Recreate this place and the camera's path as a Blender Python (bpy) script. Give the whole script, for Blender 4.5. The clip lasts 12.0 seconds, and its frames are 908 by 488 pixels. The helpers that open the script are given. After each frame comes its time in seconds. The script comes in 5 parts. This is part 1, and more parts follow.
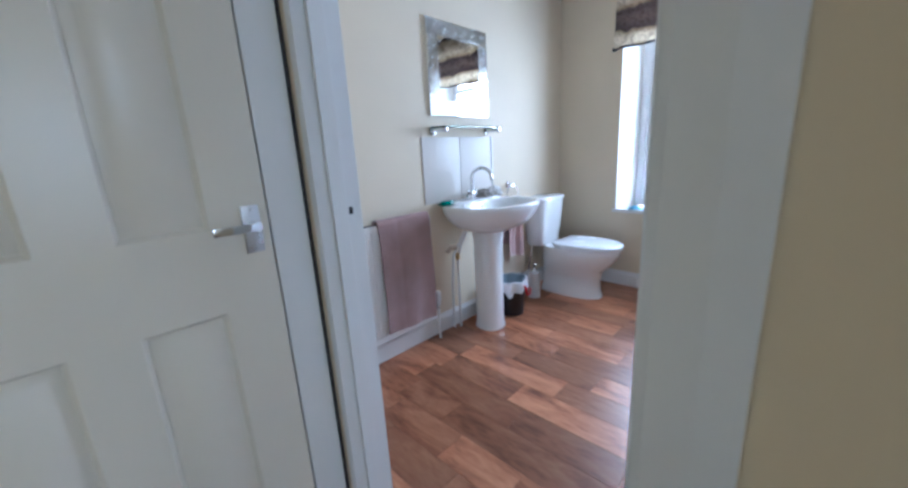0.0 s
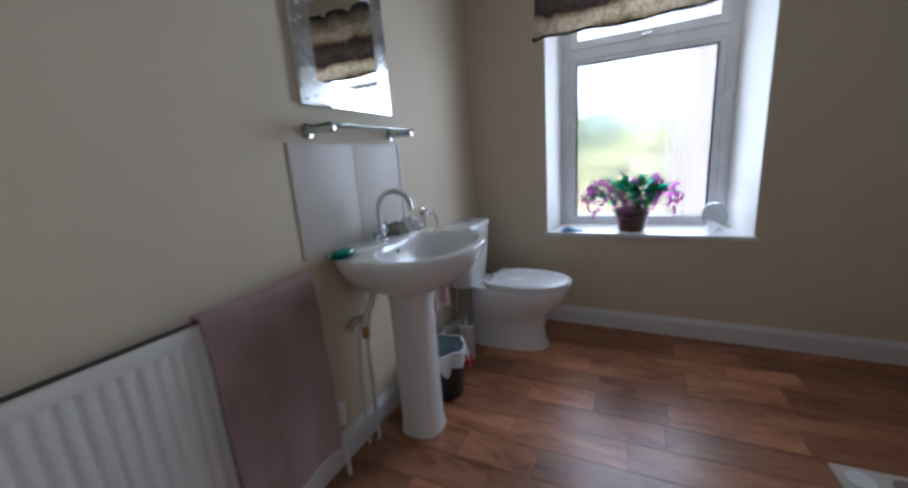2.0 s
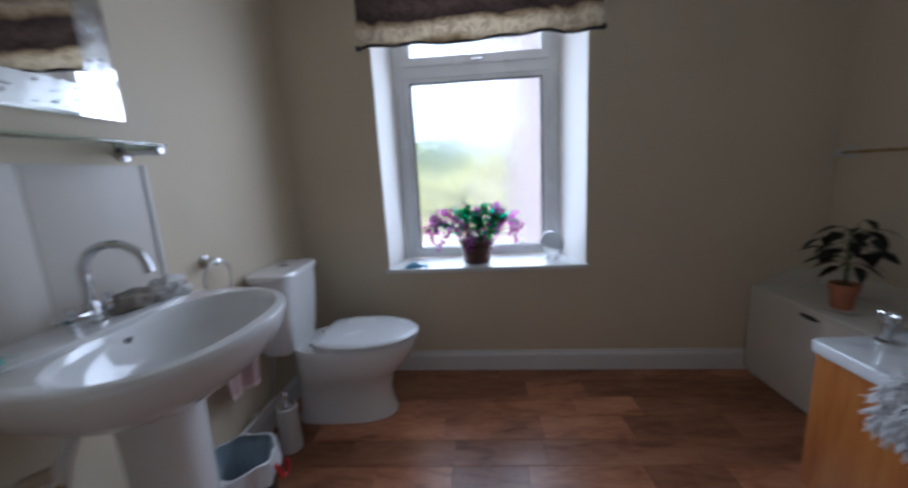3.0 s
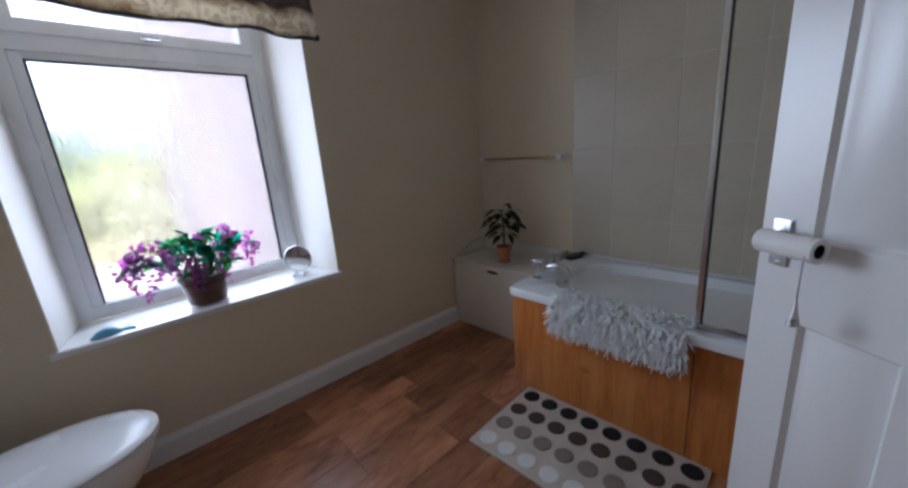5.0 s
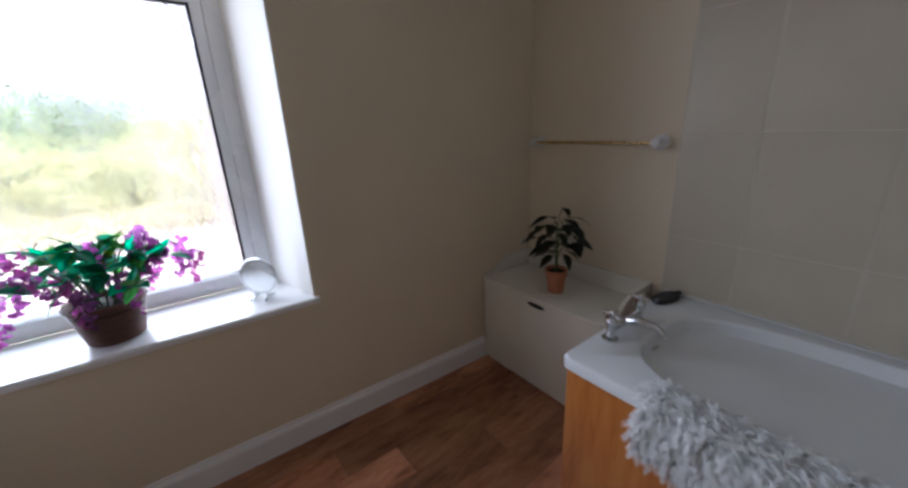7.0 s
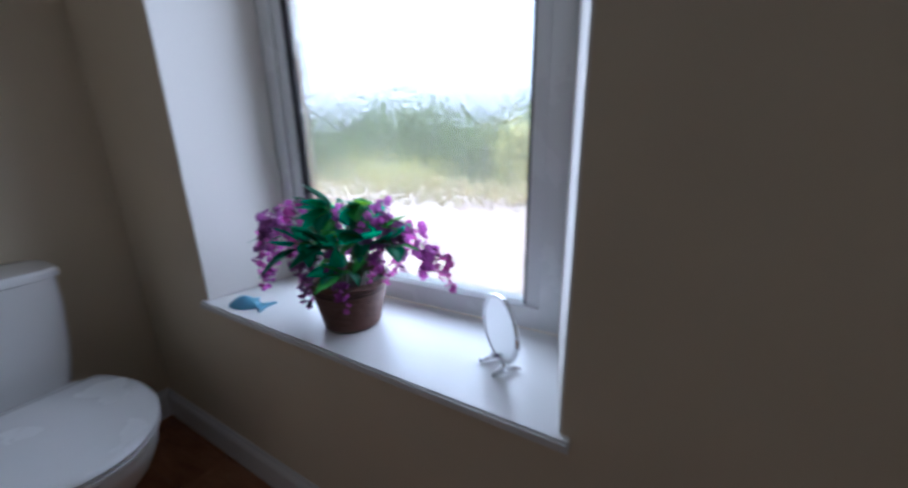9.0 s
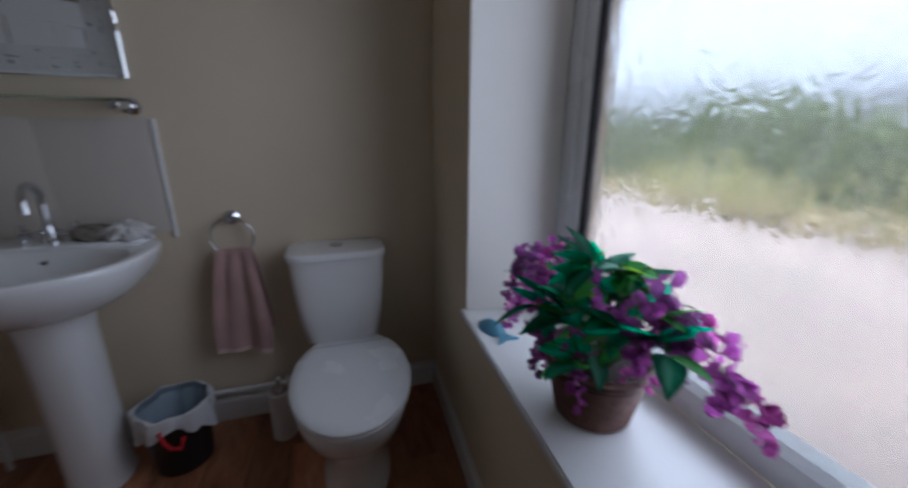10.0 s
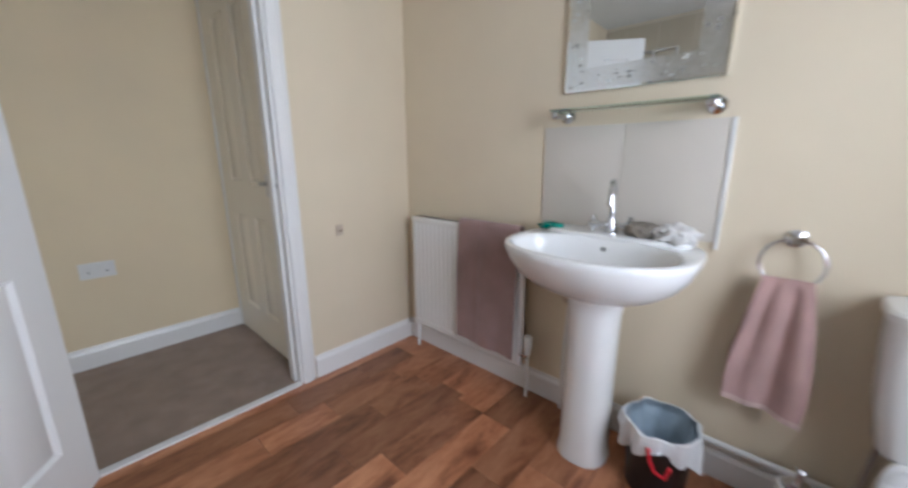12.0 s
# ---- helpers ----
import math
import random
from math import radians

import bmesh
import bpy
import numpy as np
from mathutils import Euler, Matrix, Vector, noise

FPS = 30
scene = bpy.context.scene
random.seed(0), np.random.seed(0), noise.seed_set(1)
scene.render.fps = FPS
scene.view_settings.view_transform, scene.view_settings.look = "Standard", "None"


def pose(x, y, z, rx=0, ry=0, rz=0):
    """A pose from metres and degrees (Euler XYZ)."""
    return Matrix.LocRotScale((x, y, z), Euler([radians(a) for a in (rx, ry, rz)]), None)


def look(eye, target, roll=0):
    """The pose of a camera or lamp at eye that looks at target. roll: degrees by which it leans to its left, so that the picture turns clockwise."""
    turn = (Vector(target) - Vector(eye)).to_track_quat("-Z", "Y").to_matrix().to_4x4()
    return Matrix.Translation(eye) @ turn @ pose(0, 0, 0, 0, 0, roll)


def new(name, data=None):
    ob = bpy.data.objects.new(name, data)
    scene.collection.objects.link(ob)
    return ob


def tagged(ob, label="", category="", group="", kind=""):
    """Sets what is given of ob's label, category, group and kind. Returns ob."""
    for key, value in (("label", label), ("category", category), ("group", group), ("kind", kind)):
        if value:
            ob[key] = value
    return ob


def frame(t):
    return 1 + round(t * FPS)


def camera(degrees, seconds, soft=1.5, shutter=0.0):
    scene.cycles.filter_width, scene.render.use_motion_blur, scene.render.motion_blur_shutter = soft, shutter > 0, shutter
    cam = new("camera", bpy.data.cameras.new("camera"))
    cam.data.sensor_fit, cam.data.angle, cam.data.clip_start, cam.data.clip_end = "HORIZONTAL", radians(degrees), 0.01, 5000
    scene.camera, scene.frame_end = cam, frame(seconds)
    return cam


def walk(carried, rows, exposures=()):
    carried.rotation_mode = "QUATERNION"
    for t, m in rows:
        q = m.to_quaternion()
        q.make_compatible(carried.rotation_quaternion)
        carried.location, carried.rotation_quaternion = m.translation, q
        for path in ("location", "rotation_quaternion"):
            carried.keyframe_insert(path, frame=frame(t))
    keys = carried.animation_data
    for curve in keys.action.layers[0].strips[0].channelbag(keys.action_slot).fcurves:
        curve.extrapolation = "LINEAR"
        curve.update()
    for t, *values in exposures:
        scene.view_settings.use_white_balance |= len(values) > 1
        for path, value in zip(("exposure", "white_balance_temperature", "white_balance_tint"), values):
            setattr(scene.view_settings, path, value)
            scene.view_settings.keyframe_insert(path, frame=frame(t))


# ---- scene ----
# ---- camera ----
cam = camera(101.7, 12.0, soft=2.6, shutter=0.4)
PATH = [
    (0, (1.66, -0.553, 1.133), (0.293, 0.827, 0.659), -3.1),
    (0.5, (1.505, -0.467, 1.156), (0.185, 0.968, 0.711), -3.0),
    (1, (1.286, -0.357, 1.148), (0.056, 1.133, 0.631), -2.0),
    (1.5, (1.138, -0.213, 1.172), (0.129, 1.439, 0.667), -1.1),
    (2, (0.995, 0.012, 1.136), (0.152, 1.77, 0.702), -4.1),
    (2.5, (0.985, 0.265, 1.152), (0.398, 2.136, 0.76), -3.9),
    (3, (1.02, 0.426, 1.157), (0.899, 2.387, 0.784), -3.2),
    (3.5, (0.97, 0.534, 1.204), (1.511, 2.429, 0.865), -3.4),
    (5.5, (0.695, 0.572, 1.251), (2.058, 1.932, 0.709), -4.1),
    (6, (0.869, 0.697, 1.235), (2.206, 2.083, 0.689), -2.8),
    (6.5, (1.059, 0.845, 1.247), (2.353, 2.264, 0.681), -2.8),
    (8.5, (1.712, 1.744, 1.188), (1.497, 3.606, 0.5), -1.5),
    (9, (1.712, 1.917, 1.112), (0.789, 3.605, 0.56), -1.0),
    (9.5, (1.663, 2.068, 1.109), (0.139, 3.234, 0.545), -0.1),
    (10, (1.56, 2.125, 1.18), (-0.285, 2.69, 0.62), 0.3),
    (10.5, (1.515, 2.073, 1.19), (-0.394, 1.981, 0.604), -0.9),
    (11, (1.502, 2.02, 1.155), (-0.346, 1.439, 0.66), -1.2),
    (11.5, (1.475, 1.905, 1.143), (-0.18, 0.915, 0.64), -0.6),
    (12, (1.445, 1.698, 1.118), (0.01, 0.38, 0.66), -0.2),
]
EXPOSURES = [(0.0, 4.9, 4400, 3), (0.5, 4.75, 4450, 3), (1.0, 4.0, 4600, 4), (1.5, 3.7, 4750, 5), (2.0, 3.5, 4950, 5), (2.5, 3.42, 4950, 5), (3.0, 3.33, 4900, 6), (3.7, 3.42, 4900, 6), (5.3, 3.45, 5120, 8), (6.7, 3.65, 5250, 9),
             (8.5, 2.9, 4950, 9), (9.5, 2.55, 4850, 6), (10.0, 2.2, 5150, 9), (10.5, 3.05, 5500, 9), (11.0, 3.7, 5700, 8), (11.5, 4.3, 5650, 8), (12.0, 4.45, 5400, 5)]
walk(cam, [(t, look(eye, target, roll)) for t, eye, target, roll in PATH], EXPOSURES)

# ---- world and light: an overcast day through the window, an added fill lamp down the hall ----
SUN_UP, SUN_TURN = radians(62), radians(190)
world = bpy.data.worlds.new("overcast_sky")
scene.world = world
world.use_nodes = True
wt = world.node_tree
sky = wt.nodes.new("ShaderNodeTexSky")
sky.sky_type, sky.sun_disc = "NISHITA", False
sky.sun_elevation, sky.sun_rotation = SUN_UP, SUN_TURN
sky.air_density, sky.dust_density, sky.ozone_density = 1.0, 6.0, 1.0
grey = wt.nodes.new("ShaderNodeHueSaturation")
grey.inputs["Saturation"].default_value = 0.06
wt.links.new(sky.outputs["Color"], grey.inputs["Color"])
wt.links.new(grey.outputs["Color"], wt.nodes["Background"].inputs["Color"])
wt.nodes["Background"].inputs["Strength"].default_value = 0.15

sun_data = bpy.data.lights.new("sun", "SUN")
sun_data.energy, sun_data.angle, sun_data.color = 0.04, radians(60), (1.0, 0.98, 0.96)
sun = new("sun", sun_data)
sun.matrix_world = look((0, 0, 0), (-math.sin(SUN_TURN) * math.cos(SUN_UP), -math.cos(SUN_TURN) * math.cos(SUN_UP), -math.sin(SUN_UP)))

# the sky's light through the window, as a lamp in its opening
win_data = bpy.data.lights.new("window_sky_light", "AREA")
win_data.shape, win_data.size, win_data.size_y = "RECTANGLE", 0.82, 1.34
win_data.energy, win_data.color, win_data.spread = 1.55, (1.0, 0.965, 0.985), radians(155)
win_lamp = new("window_sky_light", win_data)
win_lamp.matrix_world = look((1.057, 2.752, 1.35), (1.057, 0.0, 1.35))

# fill lamp added near the hall's unseen east end
hall_data = bpy.data.lights.new("hall_window_light", "AREA")
hall_data.shape, hall_data.size, hall_data.size_y = "RECTANGLE", 0.7, 1.3
hall_data.energy, hall_data.color = 0.39, (1.0, 0.955, 0.89)
hall_lamp = new("hall_window_light", hall_data)
hall_lamp.matrix_world = look((5.05, -0.56, 1.45), (0.6, -0.6, 1.0))


# ---- materials ----
def nodes(name, color=(0.8, 0.8, 0.8), rough=0.5, metal=0.0, coat=0.0):
    m = bpy.data.materials.new(name)
    m.use_nodes = True
    b = m.node_tree.nodes["Principled BSDF"]
    b.inputs["Base Color"].default_value = (*color, 1)
    b.inputs["Roughness"].default_value = rough
    b.inputs["Metallic"].default_value = metal
    b.inputs["Coat Weight"].default_value = coat
    return m, m.node_tree, b


def add(tree, kind, **values):
    n = tree.nodes.new(kind)
    for k, v in values.items():
        n.inputs[k.replace("_", " ")].default_value = v
    return n


def coords(tree, scale=(1, 1, 1), turn=(0, 0, 0)):
    tc = tree.nodes.new("ShaderNodeTexCoord")
    mp = tree.nodes.new("ShaderNodeMapping")
    mp.inputs["Scale"].default_value = scale
    mp.inputs["Rotation"].default_value = turn
    tree.links.new(tc.outputs["Object"], mp.inputs["Vector"])
    return mp.outputs["Vector"]


def ramp(tree, source, stops):
    r = tree.nodes.new("ShaderNodeValToRGB")
    while len(r.color_ramp.elements) < len(stops):
        r.color_ramp.elements.new(0.5)
    for e, (p, c) in zip(r.color_ramp.elements, stops):
        e.position, e.color = p, (*c, 1)
    tree.links.new(source, r.inputs["Fac"])
    return r.outputs["Color"]


def bump(tree, b, height, strength=0.2, distance=0.002):
    n = add(tree, "ShaderNodeBump", Strength=strength, Distance=distance)
    tree.links.new(height, n.inputs["Height"])
    tree.links.new(n.outputs["Normal"], b.inputs["Normal"])


def surface(name, color, rough=0.5, spread=0.06, scale=6.0, fine=120.0, relief=0.15, metal=0.0, coat=0.0, dist=0.001, rough_spread=0.08):
    """A plain coat with soft blotches, fine grain and uneven gloss."""
    m, t, b = nodes(name, color, rough, metal, coat)
    v = coords(t)
    big = add(t, "ShaderNodeTexNoise", Scale=scale, Detail=5.0)
    small = add(t, "ShaderNodeTexNoise", Scale=fine, Detail=3.0)
    for n in (big, small):
        t.links.new(v, n.inputs["Vector"])
    lo = tuple(c * (1 - spread) for c in color)
    hi = tuple(min(1, c * (1 + spread)) for c in color)
    t.links.new(ramp(t, big.outputs["Fac"], [(0.3, lo), (0.7, hi)]), b.inputs["Base Color"])
    r = add(t, "ShaderNodeMapRange", From_Min=0.3, From_Max=0.7, To_Min=max(0.02, rough - rough_spread), To_Max=min(1, rough + rough_spread))
    t.links.new(big.outputs["Fac"], r.inputs["Value"])
    t.links.new(r.outputs["Result"], b.inputs["Roughness"])
    if relief:
        bump(t, b, small.outputs["Fac"], relief, dist)
    return m


def wood(name, dark, mid, light, along="X", rough=0.35, ring=9.0, per_piece=0.0, relief=0.1, coat=0.0, knots=False, run=0.9):
    m, t, b = nodes(name, mid, rough, 0, coat)
    stretch = {"X": (run, ring, ring), "Y": (ring, run, ring), "Z": (ring, ring, run)}[along]
    v = coords(t, stretch)
    info = t.nodes.new("ShaderNodeObjectInfo")
    shift = t.nodes.new("ShaderNodeVectorMath")
    shift.operation = "MULTIPLY_ADD"
    shift.inputs[1].default_value = (37.0, 53.0, 11.0)
    t.links.new(info.outputs["Random"], shift.inputs[0])
    t.links.new(v, shift.inputs[2])
    grain = add(t, "ShaderNodeTexNoise", Scale=1.6, Detail=8.0, Roughness=0.62, Distortion=0.8)
    fine = add(t, "ShaderNodeTexNoise", Scale=9.0, Detail=4.0)
    for n in (grain, fine):
        t.links.new(shift.outputs["Vector"], n.inputs["Vector"])
    mix = t.nodes.new("ShaderNodeMath")
    mix.operation = "MULTIPLY_ADD"
    mix.inputs[1].default_value = 0.3
    t.links.new(fine.outputs["Fac"], mix.inputs[0])
    t.links.new(grain.outputs["Fac"], mix.inputs[2])
    col = ramp(t, mix.outputs["Value"], [(0.42, dark), (0.62, mid), (0.85, light)])
    if knots:
        v2 = coords(t, (2.2, 2.2, 3.0))
        vor = add(t, "ShaderNodeTexVoronoi", Scale=1.5)
        t.links.new(v2, vor.inputs["Vector"])
        kn = ramp(t, vor.outputs["Distance"], [(0.03, (0.25, 0.25, 0.25)), (0.13, (1, 1, 1))])
        mk = t.nodes.new("ShaderNodeMix")
        mk.data_type, mk.blend_type = "RGBA", "MULTIPLY"
        mk.inputs["Factor"].default_value = 0.8
        t.links.new(col, mk.inputs["A"])
        t.links.new(kn, mk.inputs["B"])
        col = mk.outputs["Result"]
    if per_piece:
        hsv = t.nodes.new("ShaderNodeHueSaturation")
        r = add(t, "ShaderNodeMapRange", To_Min=1 - per_piece, To_Max=1 + per_piece)
        t.links.new(info.outputs["Random"], r.inputs["Value"])
        t.links.new(r.outputs["Result"], hsv.inputs["Value"])
        t.links.new(col, hsv.inputs["Color"])
        col = hsv.outputs["Color"]
    t.links.new(col, b.inputs["Base Color"])
    bump(t, b, fine.outputs["Fac"], relief, 0.0008)
    return m


def cloth(name, color, pile=260.0, relief=0.8, spread=0.2):
    m = surface(name, color, 0.95, spread, 9.0, pile, relief, dist=0.003, rough_spread=0.03)
    m.node_tree.nodes["Principled BSDF"].inputs["Sheen Weight"].default_value = 0.3
    return m


def clear(name, color=(1, 1, 1), rough=0.0, ripple=0.0, scale=20.0):
    m, t, b = nodes(name, color, rough)
    b.inputs["Transmission Weight"].default_value = 1.0
    b.inputs["IOR"].default_value = 1.45
    if ripple:
        v = coords(t, (1, 1, 0.45))
        n = add(t, "ShaderNodeTexNoise", Scale=scale, Detail=3.0, Distortion=1.2)
        t.links.new(v, n.inputs["Vector"])
        bump(t, b, n.outputs["Fac"], ripple, 0.01)
    return m


WALL = surface("cream_wall_paint", (0.70, 0.61, 0.455), 0.75, 0.03, 2.5, 90, 0.05)
HALL = surface("warm_cream_wall_paint", (0.76, 0.65, 0.45), 0.75, 0.03, 2.5, 90, 0.05)
CEIL = surface("white_ceiling_paint", (0.8, 0.79, 0.76), 0.85, 0.02, 3, 140, 0.2)


def gloss_paint(name="white_gloss_paint", color=(0.80, 0.80, 0.79)):
    m, t, b = nodes(name, color, 0.27)
    v = coords(t, (26, 26, 1.6))
    grain = add(t, "ShaderNodeTexNoise", Scale=3.0, Detail=2.0, Distortion=0.6)
    t.links.new(v, grain.inputs["Vector"])
    bump(t, b, grain.outputs["Fac"], 0.2, 0.0015)
    return m


GLOSS = gloss_paint()
CREAM_GLOSS = gloss_paint("cream_gloss_paint", (0.80, 0.755, 0.65))
REVEAL = surface("pale_reveal_paint", (0.77, 0.74, 0.69), 0.7, 0.02, 2.5, 90, 0.1)
UPVC = surface("white_window_plastic", (0.82, 0.83, 0.84), 0.25, 0.015, 5, 200, 0.02)
CERAMIC = surface("white_glazed_ceramic", (0.83, 0.83, 0.82), 0.08, 0.01, 6, 40, 0.01, coat=0.4, rough_spread=0.03)
ACRYLIC = surface("white_bath_acrylic", (0.80, 0.82, 0.84), 0.16, 0.015, 4, 30, 0.01, coat=0.2)
CHROME = surface("polished_chrome", (0.66, 0.67, 0.69), 0.09, 0.04, 30, 200, 0.02, metal=1.0, rough_spread=0.04)
FRAME = nodes("satin_chrome_frame", (0.76, 0.79, 0.82), 0.24, 1.0)[0]
STEEL = surface("brushed_steel", (0.55, 0.55, 0.56), 0.3, 0.08, 20, 300, 0.1, metal=1.0)
MIRROR = nodes("mirror_glass", (0.88, 0.9, 0.9), 0.015, 1.0)[0]
ETCH = surface("etched_mirror_spots", (0.70, 0.74, 0.74), 0.5, 0.1, 40, 200, 0.2, metal=0.3)
FROST = surface("frosted_mirror_border", (0.82, 0.85, 0.85), 0.2, 0.05, 30, 200, 0.08, metal=0.9)
GREY_DOT = surface("brown_mirror_pebbles", (0.27, 0.265, 0.24), 0.35, 0.3, 60, 200, 0.2)
GLASS = clear("rippled_window_glass", (0.62, 0.62, 0.617), 0.02, 0.42, 24.0)


def veil_film(m, amount):
    """A thin uneven pale film over a wet pane that imitates veiling glare."""
    t = m.node_tree
    v = coords(t, (1, 1, 0.5))
    n = add(t, "ShaderNodeTexNoise", Scale=14.0, Detail=5.0)
    t.links.new(v, n.inputs["Vector"])
    f = add(t, "ShaderNodeMapRange", From_Min=0.3, From_Max=0.7, To_Min=amount * 0.5, To_Max=amount * 1.5)
    t.links.new(n.outputs["Fac"], f.inputs["Value"])
    tr = t.nodes.new("ShaderNodeBsdfTranslucent")
    tr.inputs["Color"].default_value = (0.85, 0.84, 0.82, 1)
    mx = t.nodes.new("ShaderNodeMixShader")
    t.links.new(f.outputs["Result"], mx.inputs["Fac"])
    t.links.new(t.nodes["Principled BSDF"].outputs["BSDF"], mx.inputs[1])
    t.links.new(tr.outputs["BSDF"], mx.inputs[2])
    t.links.new(mx.outputs["Shader"], t.nodes["Material Output"].inputs["Surface"])


veil_film(GLASS, 0.07)
SHELF = clear("green_edged_shelf_glass", (0.8, 0.95, 0.88), 0.02)
SCREEN = clear("shower_screen_glass", (0.975, 0.99, 0.99), 0.03)
# also colours the strip of painted shade between the door frames
GASKET_AND_GAP = surface("black_gasket_and_gap_shade", (0.03, 0.03, 0.035), 0.6)
FLOOR = wood("red_brown_wood_effect_vinyl", (0.135, 0.047, 0.022), (0.35, 0.144, 0.068), (0.50, 0.245, 0.13), "X", 0.33, 6.5, 0.37, 0.05, run=1.9)
FLOOR.node_tree.nodes["Principled BSDF"].inputs["Specular IOR Level"].default_value = 0.5
JOINT = surface("dark_floor_joint", (0.09, 0.04, 0.025), 0.6)
PINE = wood("varnished_pine_panel", (0.33, 0.10, 0.02), (0.54, 0.19, 0.04), (0.64, 0.28, 0.075), "Z", 0.3, 7.0, 0.08, 0.08, 0.3, True)
CARPET = cloth("taupe_carpet_pile", (0.27, 0.19, 0.138), 420, 1.0, 0.18)
TOWEL = cloth("mauve_brown_terry", (0.33, 0.215, 0.20), 330, 1.0, 0.14)
PINK = cloth("dusty_pink_terry", (0.45, 0.29, 0.265), 330, 1.0, 0.12)
MAT = cloth("beige_woven_mat", (0.50, 0.44, 0.37), 380, 0.9, 0.12)
DOTS = [cloth("%s_mat_dot" % n, c, 380, 0.9, 0.1) for n, c in
        (("black", (0.008, 0.007, 0.007)), ("brown", (0.075, 0.045, 0.036)), ("taupe", (0.235, 0.2, 0.16)), ("pale", (0.72, 0.72, 0.69)))]
for m in DOTS:
    m.node_tree.nodes["Principled BSDF"].inputs["Sheen Weight"].default_value = 0.02
BLACK = surface("black_plastic", (0.015, 0.015, 0.017), 0.4, 0.2, 10, 100, 0.1)
LINER = surface("white_bin_liner", (0.75, 0.76, 0.78), 0.35, 0.05, 10, 60, 0.5, dist=0.004)
# inside of the same white liner, its shade put into the colour
LINER_SHADE = surface("shaded_liner_blue_grey", (0.33, 0.40, 0.46), 0.4, 0.15, 12, 60, 0.5, dist=0.004)
RED = surface("red_plastic_tie", (0.65, 0.02, 0.04), 0.4)
WHITE_PLASTIC = surface("white_plastic", (0.72, 0.72, 0.70), 0.35, 0.03)
PAPER = surface("white_tissue_paper", (0.80, 0.79, 0.77), 0.95, 0.03, 20, 300, 0.5)
BEIGE = surface("beige_plastic", (0.55, 0.46, 0.36), 0.4)
POT = wood("brown_basket_pot", (0.06, 0.025, 0.019), (0.12, 0.055, 0.04), (0.18, 0.09, 0.065), "X", 0.55, 30.0)
TERRA = surface("terracotta", (0.42, 0.16, 0.085), 0.8, 0.12, 20, 120, 0.3)
SOIL = surface("dark_soil", (0.03, 0.022, 0.016), 0.95, 0.3, 60, 300, 1.0)
def thin(name, color, glow=0.45):
    """A thin leaf or petal that lets light through."""
    m = surface(name, color, 0.45, 0.15, 25, 90, 0.2)
    t = m.node_tree
    tr = t.nodes.new("ShaderNodeBsdfTranslucent")
    tr.inputs["Color"].default_value = (*[min(1, c * 1.6) for c in color], 1)
    mx = t.nodes.new("ShaderNodeMixShader")
    mx.inputs["Fac"].default_value = glow
    out = t.nodes["Material Output"]
    t.links.new(t.nodes["Principled BSDF"].outputs["BSDF"], mx.inputs[1])
    t.links.new(tr.outputs["BSDF"], mx.inputs[2])
    t.links.new(mx.outputs["Shader"], out.inputs["Surface"])
    return m


FUR = thin("white_shaggy_pile", (0.97, 0.97, 0.98), 0.35)
LEAF = [thin("%s_leaf" % n, c) for n, c in
        (("emerald", (0.01, 0.42, 0.22)), ("green", (0.09, 0.34, 0.07)), ("deep_green", (0.02, 0.18, 0.09)), ("lime", (0.25, 0.45, 0.03)))]
DARK_LEAF = surface("dark_olive_leaf", (0.012, 0.018, 0.009), 0.4, 0.2, 25, 90, 0.2)
STEM = surface("green_stem", (0.05, 0.10, 0.025), 0.6)
PETAL = [thin("%s_petal" % n, c, 0.45) for n, c in
         (("purple", (0.47, 0.13, 0.45)), ("magenta", (0.54, 0.13, 0.44)), ("dusky_violet", (0.36, 0.13, 0.36)))]
BLUE = thin("blue_glass_wax", (0.20, 0.45, 0.60), 0.4)
TEAL = surface("teal_soap", (0.0, 0.22, 0.17), 0.25, 0.15, 20, 60, 0.05)
STONE = surface("grey_brown_pumice", (0.23, 0.20, 0.165), 0.9, 0.35, 25, 120, 1.0, dist=0.003)
PINK_PALE = cloth("pale_pink_terry", (0.60, 0.45, 0.42), 330, 0.7, 0.1)
FLANNEL = cloth("white_flannel", (0.66, 0.64, 0.62), 300, 0.9, 0.1)
CHEST = surface("cream_painted_chest", (0.70, 0.66, 0.57), 0.4, 0.03)
TILE = surface("beige_grey_glazed_tile", (0.53, 0.475, 0.37), 0.34, 0.06, 3.5, 30, 0.03, rough_spread=0.05)
SPLASH = surface("pale_grey_glazed_tile", (0.62, 0.57, 0.50), 0.5, 0.03, 3.5, 30, 0.03)
GROUT = surface("pale_grout", (0.66, 0.62, 0.54), 0.85)
BRASS = surface("aged_brass", (0.5, 0.36, 0.17), 0.3, 0.1, 30, 200, 0.05, metal=1.0)
CONCRETE = surface("pale_yard_concrete", (0.34, 0.265, 0.22), 0.9, 0.2, 0.5, 20, 0.4)
PEACH = surface("peach_render", (0.32, 0.25, 0.24), 0.9, 0.06, 1.2, 60, 0.6, dist=0.004)
SLATE = surface("grey_roof_slate", (0.12, 0.12, 0.13), 0.7, 0.2, 3)
